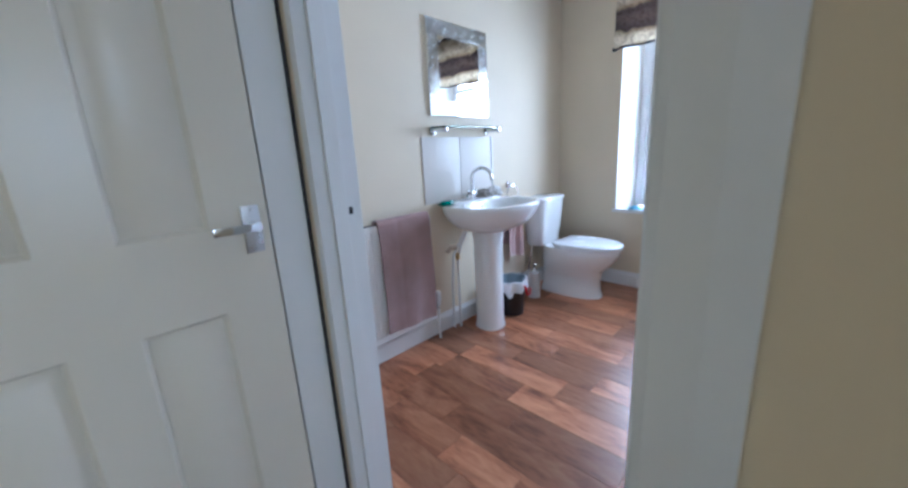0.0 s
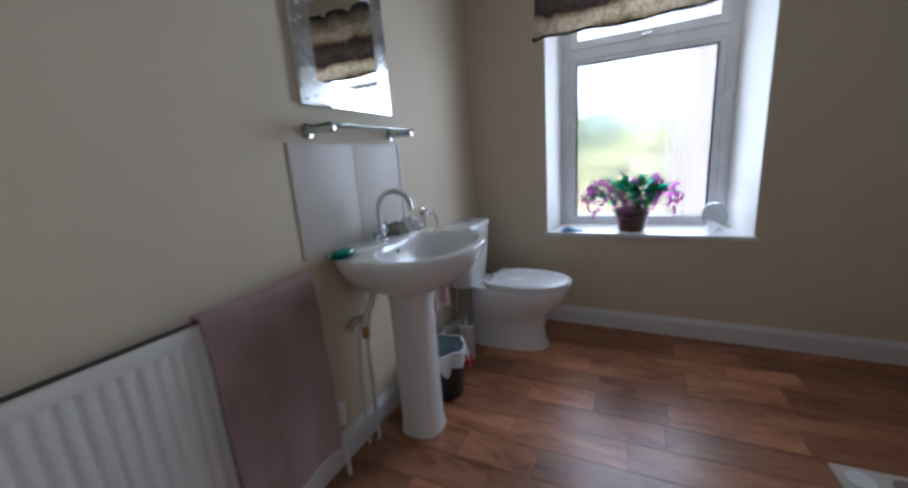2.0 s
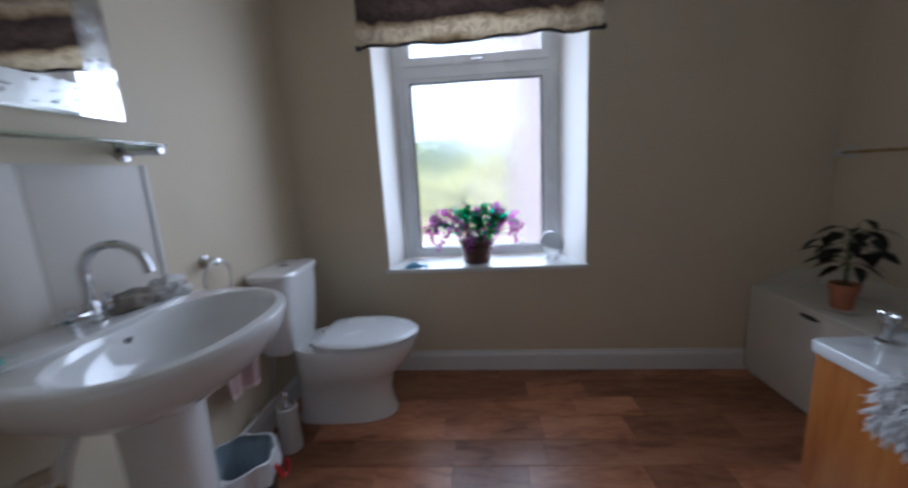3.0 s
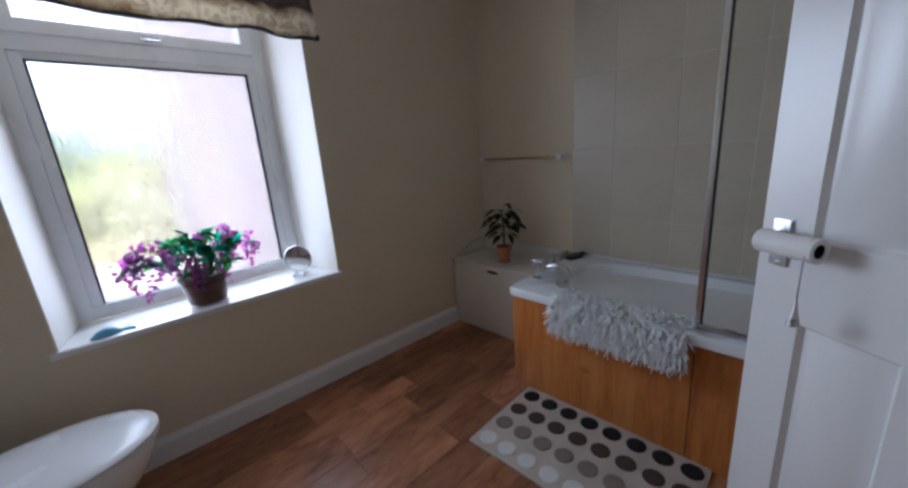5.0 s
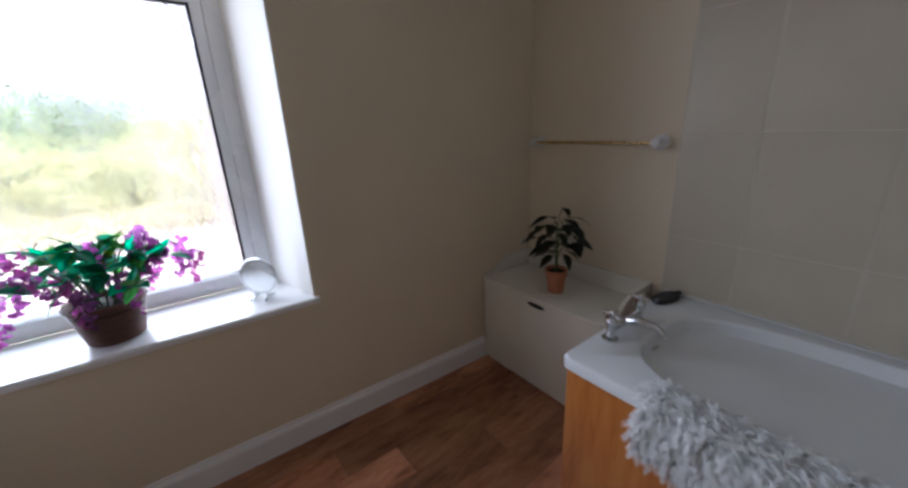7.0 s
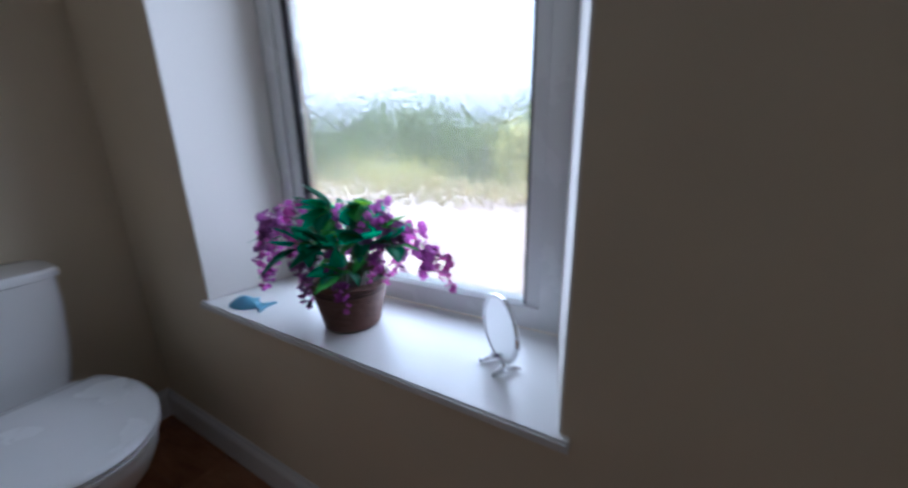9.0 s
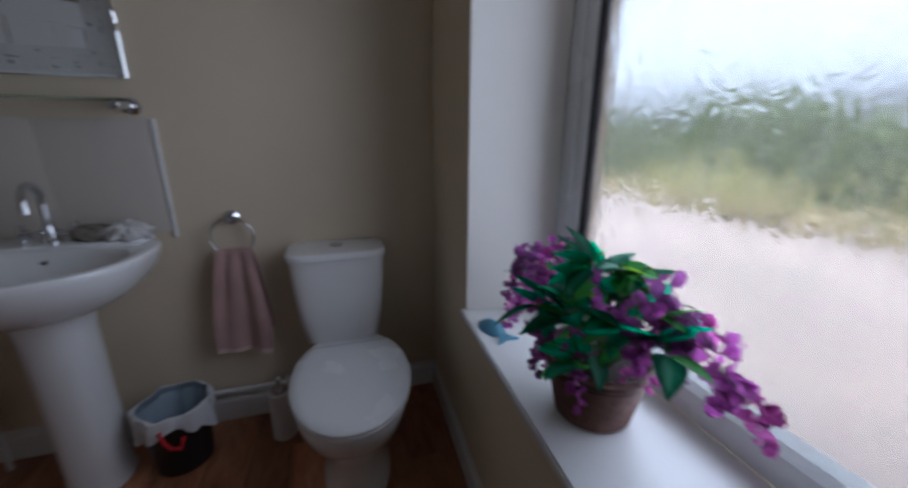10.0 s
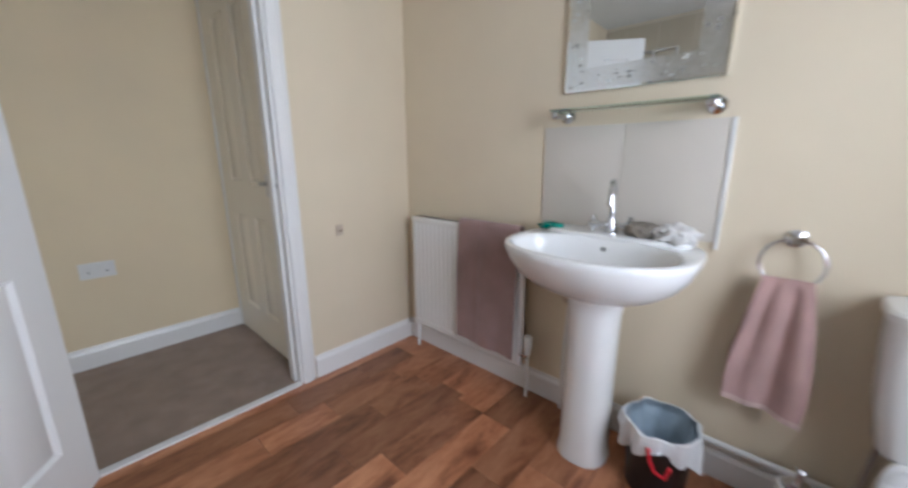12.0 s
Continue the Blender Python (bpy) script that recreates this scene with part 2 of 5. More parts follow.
HEDGE = [surface("%s_foliage" % n, c, 0.7, 0.3, 3.0, 60, 0.0) for n, c in
         (("hedge", (0.15, 0.185, 0.07)), ("yellow_shrub", (0.42, 0.39, 0.16)), ("dry_grass", (0.43, 0.36, 0.19)))]


def blind_fabric():
    m, t, b = nodes("banded_blind_fabric", (0.3, 0.25, 0.2), 0.85)
    b.inputs["Sheen Weight"].default_value = 0.2
    v = coords(t)
    warp = add(t, "ShaderNodeTexNoise", Scale=7.0, Detail=2.0)
    t.links.new(v, warp.inputs["Vector"])
    sep = t.nodes.new("ShaderNodeSeparateXYZ")
    t.links.new(v, sep.inputs["Vector"])
    ma = t.nodes.new("ShaderNodeMath")
    ma.operation = "MULTIPLY_ADD"
    ma.inputs[1].default_value = 0.10
    t.links.new(warp.outputs["Fac"], ma.inputs[0])
    t.links.new(sep.outputs["Z"], ma.inputs[2])
    z = add(t, "ShaderNodeMapRange", From_Min=0.03, From_Max=0.50)
    t.links.new(ma.outputs["Value"], z.inputs["Value"])
    umber, gold, cream, brown = (0.16, 0.125, 0.12), (0.50, 0.41, 0.28), (0.78, 0.71, 0.58), (0.27, 0.21, 0.18)
    bands = ramp(t, z.outputs["Result"], [(0.0, umber), (0.05, gold), (0.10, cream), (0.20, cream), (0.25, gold), (0.28, umber), (0.42, brown), (0.57, umber), (0.63, gold), (0.74, cream), (0.92, gold), (1.0, umber)])
    swirl = add(t, "ShaderNodeTexNoise", Scale=16.0, Detail=3.0, Distortion=2.5)
    t.links.new(v, swirl.inputs["Vector"])
    dark = ramp(t, swirl.outputs["Fac"], [(0.38, (0.6, 0.57, 0.55)), (0.56, (1, 1, 1))])
    mx = t.nodes.new("ShaderNodeMix")
    mx.data_type, mx.blend_type = "RGBA", "MULTIPLY"
    mx.inputs["Factor"].default_value = 0.85
    t.links.new(bands, mx.inputs["A"])
    t.links.new(dark, mx.inputs["B"])
    t.links.new(mx.outputs["Result"], b.inputs["Base Color"])
    weave = add(t, "ShaderNodeTexNoise", Scale=300.0)
    t.links.new(v, weave.inputs["Vector"])
    bump(t, b, weave.outputs["Fac"], 0.5, 0.002)
    tr = t.nodes.new("ShaderNodeBsdfTranslucent")
    t.links.new(mx.outputs["Result"], tr.inputs["Color"])
    ms = t.nodes.new("ShaderNodeMixShader")
    ms.inputs["Fac"].default_value = 0.45
    t.links.new(b.outputs["BSDF"], ms.inputs[1])
    t.links.new(tr.outputs["BSDF"], ms.inputs[2])
    t.links.new(ms.outputs["Shader"], t.nodes["Material Output"].inputs["Surface"])
    return m


BLIND = blind_fabric()


# ---- mesh helpers ----
def part(name, bm, material, parent=None, label="", smooth=True):
    """Links a bmesh as one mesh object under a thing or a part."""
    bmesh.ops.recalc_face_normals(bm, faces=bm.faces[:])
    me = bpy.data.meshes.new(name)
    bm.to_mesh(me)
    bm.free()
    for m in material if isinstance(material, list) else [material]:
        me.materials.append(m)
    if smooth:
        me.shade_smooth()
        me.set_sharp_from_angle(angle=radians(38))
    ob = new(name, me)
    if parent is not None:
        ob.parent = parent
    if label:
        tagged(ob, label)
    return ob


def thing(name, label, category, at=(0, 0, 0), turn=0.0, group="", kind=""):
    ob = new(name)
    ob.empty_display_size = 0.05
    ob.matrix_basis = pose(*at, 0, 0, turn)
    return tagged(ob, label, category, group, kind)


def structure(name, bm, material, label, category="wall", smooth=False):
    ob = part(name, bm, material, None, "", smooth)
    return tagged(ob, label, category, "", "structure")


def box(x0, x1, y0, y1, z0, z1, bevel=0.0, segments=2, bm=None):
    bm2 = bmesh.new()
    bmesh.ops.create_cube(bm2, size=1)
    for v in bm2.verts:
        v.co = Vector(((x0 + x1) / 2 + v.co.x * (x1 - x0), (y0 + y1) / 2 + v.co.y * (y1 - y0), (z0 + z1) / 2 + v.co.z * (z1 - z0)))
    if bevel:
        bmesh.ops.bevel(bm2, geom=bm2.edges[:], offset=bevel, segments=segments, affect="EDGES", profile=0.7)
    return join(bm, bm2) if bm else bm2


def join(bm, other):
    me = bpy.data.meshes.new("scratch")
    other.to_mesh(me)
    other.free()
    bm.from_mesh(me)
    bpy.data.meshes.remove(me)
    return bm


def prism(poly, z0, z1, bm=None):
    bm = bm or bmesh.new()
    lo = [bm.verts.new((x, y, z0)) for x, y in poly]
    hi = [bm.verts.new((x, y, z1)) for x, y in poly]
    bm.faces.new(lo[::-1])
    bm.faces.new(hi)
    n = len(poly)
    for i in range(n):
        bm.faces.new((lo[i], lo[(i + 1) % n], hi[(i + 1) % n], hi[i]))
    return bm


def loft(rings, caps=True, bm=None, closed=True):
    bm = bm or bmesh.new()
    rows = [[bm.verts.new(p) for p in ring] for ring in rings]
    n = len(rows[0])
    for a, b in zip(rows, rows[1:]):
        for i in range(n if closed else n - 1):
            bm.faces.new((a[i], a[(i + 1) % n], b[(i + 1) % n], b[i]))
    if caps:
        bm.faces.new(rows[0][::-1])
        bm.faces.new(rows[-1])
    return bm


def lathe(profile, n=32, at=(0, 0, 0), sx=1.0, sy=1.0, bm=None, caps=True):
    return loft([[(at[0] + r * sx * math.cos(2 * math.pi * i / n), at[1] + r * sy * math.sin(2 * math.pi * i / n), at[2] + z) for i in range(n)] for r, z in profile], caps, bm)


def tube(points, r, n=12, bm=None, closed=False):
    pts = [Vector(p) for p in points]
    radii = r if isinstance(r, (list, tuple)) else [r] * len(pts)
    rings, up = [], Vector((0.13, 0.27, 0.95))
    side = None
    for i, p in enumerate(pts):
        d = (pts[(i + 1) % len(pts)] - pts[i - 1]) if closed else (pts[min(i + 1, len(pts) - 1)] - pts[max(i - 1, 0)])
        d.normalize()
        side = d.cross(up) if side is None else side - d * side.dot(d)
        if side.length < 1e-5:
            side = d.cross(Vector((1, 0, 0)))
        side.normalize()
        w = d.cross(side)
        rings.append([p + (side * math.cos(2 * math.pi * k / n) + w * math.sin(2 * math.pi * k / n)) * radii[i] for k in range(n)])
    if closed:
        rings.append(rings[0])
        out = loft(rings, False, bm)
        bmesh.ops.remove_doubles(out, verts=out.verts[:], dist=1e-6)
        return out
    return loft(rings, True, bm)


def arc(center, r, a0, a1, n, plane="XZ"):
    out = []
    for i in range(n + 1):
        a = radians(a0 + (a1 - a0) * i / n)
        c, s = r * math.cos(a), r * math.sin(a)
        d = {"XZ": (c, 0, s), "YZ": (0, c, s), "XY": (c, s, 0)}[plane]
        out.append(tuple(center[k] + d[k] for k in range(3)))
    return out


def sheet(nu, nv, f, thick):
    bm = bmesh.new()
    rows = [[bm.verts.new(f(i / nu, j / nv)) for j in range(nv + 1)] for i in range(nu + 1)]
    for i in range(nu):
        for j in range(nv):
            bm.faces.new((rows[i][j], rows[i + 1][j], rows[i + 1][j + 1], rows[i][j + 1]))
    bmesh.ops.recalc_face_normals(bm, faces=bm.faces[:])
    bmesh.ops.solidify(bm, geom=bm.faces[:], thickness=thick)
    return bm


def oval(x0, x1, hw, z, e=2.3, n=56, cut=None, cy=0.0, ef=None):
    """A closed outline between x0 and x1, hw to either side."""
    out = []
    for i in range(n):
        a = 2 * math.pi * i / n
        c, s = math.cos(a), math.sin(a)
        k = (ef or e) if c > 0 else e
        x = (x0 + x1) / 2 + (x1 - x0) / 2 * math.copysign(abs(c) ** (2 / k), c)
        y = cy + hw * math.copysign(abs(s) ** (2 / k), s)
        out.append((max(x, cut) if cut is not None else x, y, z))
    return out


# ---- the rooms: bathroom 2.82 x 2.45 m, hall along its south wall ----
W, D, H = 2.82, 2.45, 2.4
JW, JE = 0.746, 1.528          # the doorway's jambs
SILL = 0.63
DN = 2.52                      # the room's farthest depth


def north(x):
    """The north wall runs slightly out of square."""
    return D - 0.038 * (x - 1.55)


HW, HS, HE = 0.69, -1.0, 5.2   # hall: west wall, south wall, east end

structure("floor", box(0, W, 0, DN, -0.12, -0.004), JOINT, "dark bedding under wood-effect floor planks", "floor")
opening = [(0.507, north(0.507)), (1.622, north(1.622)), (1.545, 2.79), (1.545, 2.92), (0.565, 2.92), (0.565, 2.79)]
bm = prism([(0, north(0)), opening[0], opening[5], opening[4], (-0.2, 2.92), (-0.2, north(0))], 0, H + 0.1)
prism([opening[1], (W, north(W)), (W + 0.2, north(W)), (W + 0.2, 2.92), opening[3], opening[2]], 0, H + 0.1, bm)
prism(opening, 0, SILL - 0.026, bm)
prism(opening, 2.12, H + 0.1, bm)
structure("wall_north", bm, WALL, "cream painted wall with a deep window opening")
yl, yr = north(0.507) + 0.001, north(1.622) + 0.001
bm = prism([(0.504, yl), (0.512, yl), (0.569, 2.763), (0.561, 2.763)], SILL + 0.001, 2.118)
prism([(1.617, yr), (1.625, yr), (1.549, 2.763), (1.541, 2.763)], SILL + 0.001, 2.118, bm)
prism([(0.514, yl), (1.615, yr), (1.540, 2.763), (0.570, 2.763)], 2.112, 2.123, bm)
structure("window_reveal", bm, REVEAL, "pale painted plaster lining of the window opening")
structure("wall_west", box(-0.2, 0, -0.125, north(0), 0, H + 0.1), WALL, "cream painted plaster wall behind the basin")
structure("wall_east", box(W, W + 0.2, -0.125, north(W), 0, H + 0.1), WALL, "cream painted wall beside the bath")
bm = box(0, JW - 0.03, -0.12, 0, 0, H + 0.1)
box(JE + 0.03, W, -0.12, 0, 0, H + 0.1, bm=bm)
box(JW - 0.03, JE + 0.03, -0.12, 0, 2.06, H + 0.1, bm=bm)
structure("wall_south", bm, WALL, "cream painted wall with the bathroom doorway")
structure("ceiling", box(0, W, 0, DN, H, H + 0.1), CEIL, "flat white painted ceiling", "ceiling")

structure("hall_floor", box(HW - 0.1, HE, HS - 0.1, 0.0, -0.12, -0.002), CARPET, "short taupe pile hall carpet", "carpet")
structure("hall_ceiling", box(HW - 0.1, HE + 0.1, HS - 0.1, -0.12, H, H + 0.1), CEIL, "flat white hall ceiling", "ceiling")
structure("hall_wall_south", box(HW - 0.1, HE + 0.1, HS - 0.1, HS, 0, H), HALL, "warm cream painted hall wall")
structure("hall_wall_north", box(W, HE + 0.1, -0.12, -0.02, 0, H), HALL, "warm cream painted hall wall")
structure("hall_wall_face", box(JE + 0.03, W, -0.124, -0.1205, 0, H), HALL, "warm cream painted face beside the doorway")
bm = box(HW - 0.06, HW, HS, -0.12, 2.06, H)
structure("hall_wall_west", bm, HALL, "warm cream wall over the hall door")
# unseen backing, added so no sky shines through round the hall door
structure("hall_wall_behind_door", box(HW - 0.16, HW - 0.062, HS - 0.1, -0.121, 0, H), HALL, "unseen wall added to keep sky light from the door gap")
# unseen end wall; its opening is added to let sky light in
bm = box(HE, HE + 0.1, HS, -0.80, 0, H)
box(HE, HE + 0.1, -0.32, -0.12, 0, H, bm=bm)
box(HE, HE + 0.1, -0.80, -0.32, 0, 1.3, bm=bm)
box(HE, HE + 0.1, -0.80, -0.32, 1.72, H, bm=bm)
structure("hall_wall_east", bm, HALL, "unseen cream end wall with an opening added for light")


def skirting(name, x0, y0, x1, y1, nx, ny, label, parent=None):
    """A skirting board from one point to the other; (nx, ny) points into the room."""
    prof = [(0, 0), (0.016, 0), (0.016, 0.088), (0.013, 0.098), (0.007, 0.106), (0.004, 0.118), (0, 0.12)]
    rings = [[(x + nx * (d - 0.001), y + ny * (d - 0.001), z) for d, z in prof] for x, y in ((x0, y0), (x1, y1))]
    return structure(name, loft(rings), GLOSS, label, "skirting")


skirting("baseboard_north", 0.016, north(0.016), W, north(W), 0, -1, "white gloss skirting board under the window")
skirting("baseboard_west", 0, 0.0, 0, north(0), 1, 0, "white gloss skirting board behind the basin")
skirting("baseboard_south", 0.016, 0, JW - 0.085, 0, 0, 1, "white gloss skirting board beside the doorway")
skirting("baseboard_south_east", JE + 0.10, 0, 2.14, 0, 0, 1, "white gloss skirting board behind the door")
skirting("baseboard_hall", HW, HS, HE, HS, 0, 1, "white gloss hall skirting board")


def casing():
    """The bathroom doorway's lining, stops and architraves."""
    bm = box(JW - 0.03, JW, -0.121, 0.001, 0, 2.03)
    box(JE, JE + 0.03, -0.121, 0.001, 0, 2.03, bm=bm)
    box(JW - 0.03, JE + 0.03, -0.121, 0.001, 2.03, 2.06, bm=bm)
    structure("door_lining", bm, GLOSS, "white gloss door lining", "door frame")
    bm = box(JW, JW + 0.012, -0.085, -0.043, 0, 2.03, 0.002)
    box(JE - 0.012, JE, -0.085, -0.043, 0, 2.03, 0.002, bm=bm)
    box(JW, JE, -0.085, -0.043, 2.018, 2.03, 0.002, bm=bm)
    structure("door_stop", bm, GLOSS, "white gloss door stop strip", "door frame")

    def leg(bm, xa, xb, y, out, z1):
        steps = [(0, 0), (0, 0.012), (0.12, 0.017), (0.6, 0.017), (0.72, 0.014), (0.9, 0.010), (1, 0.008), (1, 0)]
        return loft([[(xa + (xb - xa) * u, y + out * d, z) for u, d in steps] for z in (0, z1)], True, bm)
    bm = leg(bmesh.new(), JW - 0.012, JW - 0.078, 0.0012, 1, 2.11)
    leg(bm, JE + 0.012, JE + 0.078, 0.0012, 1, 2.11)
    box(JW - 0.012, JE + 0.012, 0.0012, 0.016, 2.042, 2.11, 0.003, bm=bm)
    structure("architrave", bm, GLOSS, "white gloss moulded door surround", "door frame")
    bm = leg(bmesh.new(), JE + 0.008, JE + 0.112, -0.1245, -1, 2.11)
    box(JW - 0.012, JE + 0.012, -0.138, -0.1245, 2.042, 2.11, 0.003, bm=bm)
    structure("architrave_hall", bm, GLOSS, "white gloss moulded surround facing the hall", "door frame")
    structure("threshold", box(JW, JE, -0.024, 0.014, -0.003, 0.007, 0.002), UPVC, "thin metal threshold strip between carpet and planks", "threshold")
    strike = thing("strike_plate", "small steel latch plate on the door lining", "latch plate", (JW, -0.028, 0.995))
    bm = box(0.0005, 0.002, -0.011, 0.011, -0.03, 0.03, 0.0005)
    part("plate", bm, GLOSS, strike)
    part("latch_hole", box(0.002, 0.0026, -0.006, 0.006, -0.009, 0.011), BLACK, strike, "dark latch hole")


casing()


def panel_door(width, height, thick, panels):
    """A moulded door leaf along +x from its hinge edge, thick to either side of y = 0."""
    bm = bmesh.new()
    xs = sorted({0, width, *[v for p in panels for v in p[:2]]})
    zs = sorted({0, height, *[v for p in panels for v in p[2:]]})
    for side in (-1, 1):
        grid = {(i, k): bm.verts.new((x, side * thick / 2, z)) for i, x in enumerate(xs) for k, z in enumerate(zs)}
        sunk = []
        for i in range(len(xs) - 1):
            for k in range(len(zs) - 1):
                q = [grid[i, k], grid[i + 1, k], grid[i + 1, k + 1], grid[i, k + 1]]
                f = bm.faces.new(q if side < 0 else q[::-1])
                if any(p[0] <= xs[i] and xs[i + 1] <= p[1] and p[2] <= zs[k] and zs[k + 1] <= p[3] for p in panels):
                    sunk.append(f)
        for rim, deep in ((0.014, -0.013), (0.004, 0.0), (0.030, 0.011)):
            bm.normal_update()
            bmesh.ops.inset_individual(bm, faces=sunk, thickness=rim, depth=deep)
    for a, b in (((0, 0), (0, height)), ((width, 0), (width, height))):
        x = a[0]
        bm.faces.new([bm.verts.new(p) for p in ((x, -thick / 2, 0), (x, thick / 2, 0), (x, thick / 2, height), (x, -thick / 2, height))])
    for z in (0, height):
        bm.faces.new([bm.verts.new(p) for p in ((0, -thick / 2, z), (width, -thick / 2, z), (width, thick / 2, z), (0, thick / 2, z))])
    return bm


def lever(parent, x, z, y, out, toward):
    """A square lever handle on its long plate."""
    plate = part("handle_plate", box(x - 0.02, x + 0.02, min(y, y + out * 0.008), max(y, y + out * 0.008), z - 0.066, z + 0.048, 0.002), STEEL, parent, "chrome handle plate")
    bm = lathe([(0.011, 0), (0.011, 0.04)], 16)
    bmesh.ops.rotate(bm, verts=bm.verts[:], matrix=Matrix.Rotation(radians(-90 * out), 3, "X"))
    bmesh.ops.translate(bm, verts=bm.verts[:], vec=(x, y + out * 0.006, z))
    box(min(x - 0.008 * toward, x + toward * 0.092), max(x - 0.008 * toward, x + toward * 0.092), min(y + out * 0.036, y + out * 0.05), max(y + out * 0.036, y + out * 0.05), z - 0.009, z + 0.009, 0.003, bm=bm)
    part("lever", bm, CHROME, plate, "polished chrome lever")
    for dz in (0.038, -0.056):
        part("screw", lathe([(0.004, 0), (0.003, 0.0015)], 10, (x, y + out * 0.009, z + dz)), CHROME, plate)


# hall door, closed, in the west end of the hall
y0, y1 = -0.965, -0.226
hall_door = thing("door_hall", "cream gloss panelled door, closed, at the hall end", "door", (HW - 0.018, y0, 0.006), 90, kind="structure")
w = y1 - y0
leaf = part("leaf", panel_door(w, 2.0, 0.035, [(0.15, 0.340, 0.2, 0.785), (0.450, 0.613, 0.2, 0.785), (0.15, 0.340, 0.985, 1.86), (0.450, 0.613, 0.985, 1.86)]), CREAM_GLOSS, hall_door)
lever(hall_door, w - 0.04, 0.985, -0.0175, -1, -1)
part("latch", box(w - 0.003, w + 0.004, -0.008, 0.008, 0.955, 1.01, 0.001), STEEL, hall_door)
bm = box(HW - 0.06, HW + 0.004, -0.222, -0.131, 0, 2.06, 0.004)
box(HW - 0.06, HW + 0.004, HS + 0.001, -0.969, 0, 2.06, 0.004, bm=bm)
box(HW - 0.06, HW + 0.004, -0.969, -0.222, 2.012, 2.06, 0.003, bm=bm)
structure("hall_door_frame", bm, GLOSS, "white gloss frame round the hall door", "door frame")
# solid black strip painted in for the shade between the two frames
structure("frame_gap", box(HW - 0.06, HW + 0.004, -0.131, -0.122, 0, 2.06), GASKET_AND_GAP, "black strip standing for the shade between the two door frames", "gap")

# bathroom door, open well past square
door = thing("door_bathroom", "white gloss panelled door, open into the bathroom", "door", (JE - 0.004 - 0.0175 * math.sin(radians(57)), 0.008 + 0.0175 * math.cos(radians(57)), 0.008), 57, kind="structure")
w = 0.762
part("leaf", panel_door(w, 2.0, 0.035, [(0.112, 0.297, 0.2, 0.778), (0.465, 0.650, 0.2, 0.778), (0.112, 0.297, 0.98, 1.86), (0.465, 0.650, 0.98, 1.86)]), GLOSS, door)
lever(door, w - 0.05, 0.974, 0.0175, 1, -1)
lever(door, w - 0.05, 0.974, -0.0175, -1, -1)
for z in (0.2, 1.0, 1.8):
    part("hinge", lathe([(0.006, 0), (0.006, 0.075)], 12, (-0.004, -0.02, z - 0.04)), STEEL, door)


def lying(bm, along, at):
    """Turns a lathe from z to the given axis and sets it at a place."""
    rot = Matrix.Rotation(radians(90), 3, "Y") if along == "X" else Matrix.Rotation(radians(-90), 3, "X")
    bmesh.ops.rotate(bm, verts=bm.verts[:], matrix=rot)
    bmesh.ops.translate(bm, verts=bm.verts[:], vec=at)
    return bm


# a paper roll pushed over the lever, with a cord and its weight hanging off it
u = Vector((math.cos(radians(57)), math.sin(radians(57)), 0))
nrm = Vector((-u.y, u.x, 0))
c = Vector((JE - 0.018, 0.018, 0)) + u * (w - 0.035) + nrm * 0.062
roll = thing("paper_roll", "white paper roll pushed onto the door lever", "paper roll", (c.x, c.y, 0.982), 57)
bm = lying(lathe([(0.016, 0), (0.027, 0), (0.027, 0.125), (0.016, 0.125), (0.016, 0)], 32, caps=False), "X", (-0.125, 0, 0))
part("paper", bm, PAPER, roll)
part("tube", lying(lathe([(0.015, 0.002), (0.0158, 0.002), (0.0158, 0.123), (0.015, 0.123), (0.015, 0.002)], 24, caps=False), "X", (-0.125, 0, 0)), BLACK, roll, "dark cardboard tube")
pc = c - u * 0.118 + nrm * 0.030
pull = thing("pull_cord", "grey cord with a tapered weight hanging from the roll", "cord", (pc.x, pc.y, 0.814), 57)
part("weight", lathe([(0.001, 0), (0.013, 0.001), (0.011, 0.012), (0.005, 0.04), (0.002, 0.06)], 16), STEEL, pull, "tapered grey weight")
part("cord", tube([(0, 0, 0.058), (0.001, 0, 0.11), (0.003, -0.006, 0.165), (0.004, -0.018, 0.193), (0.004, -0.03, 0.1965)], 0.0015, 6), STEEL, pull)

# ---- window ----
win = thing("window_1", "white plastic window with a fixed pane and top light", "window", (1.055, 2.80, 0), kind="structure")


def frame_ring(x0, x1, z0, z1, b, y0, y1, bevel=0.006):
    bm = box(x0, x0 + b, y0, y1, z0, z1, bevel)
    box(x1 - b, x1, y0, y1, z0, z1, bevel, bm=bm)
    box(x0 + b - 0.004, x1 - b + 0.004, y0 + 0.001, y1 - 0.001, z0, z0 + b, bevel, bm=bm)
    box(x0 + b - 0.004, x1 - b + 0.004, y0 + 0.001, y1 - 0.001, z1 - b, z1, bevel, bm=bm)
    return bm


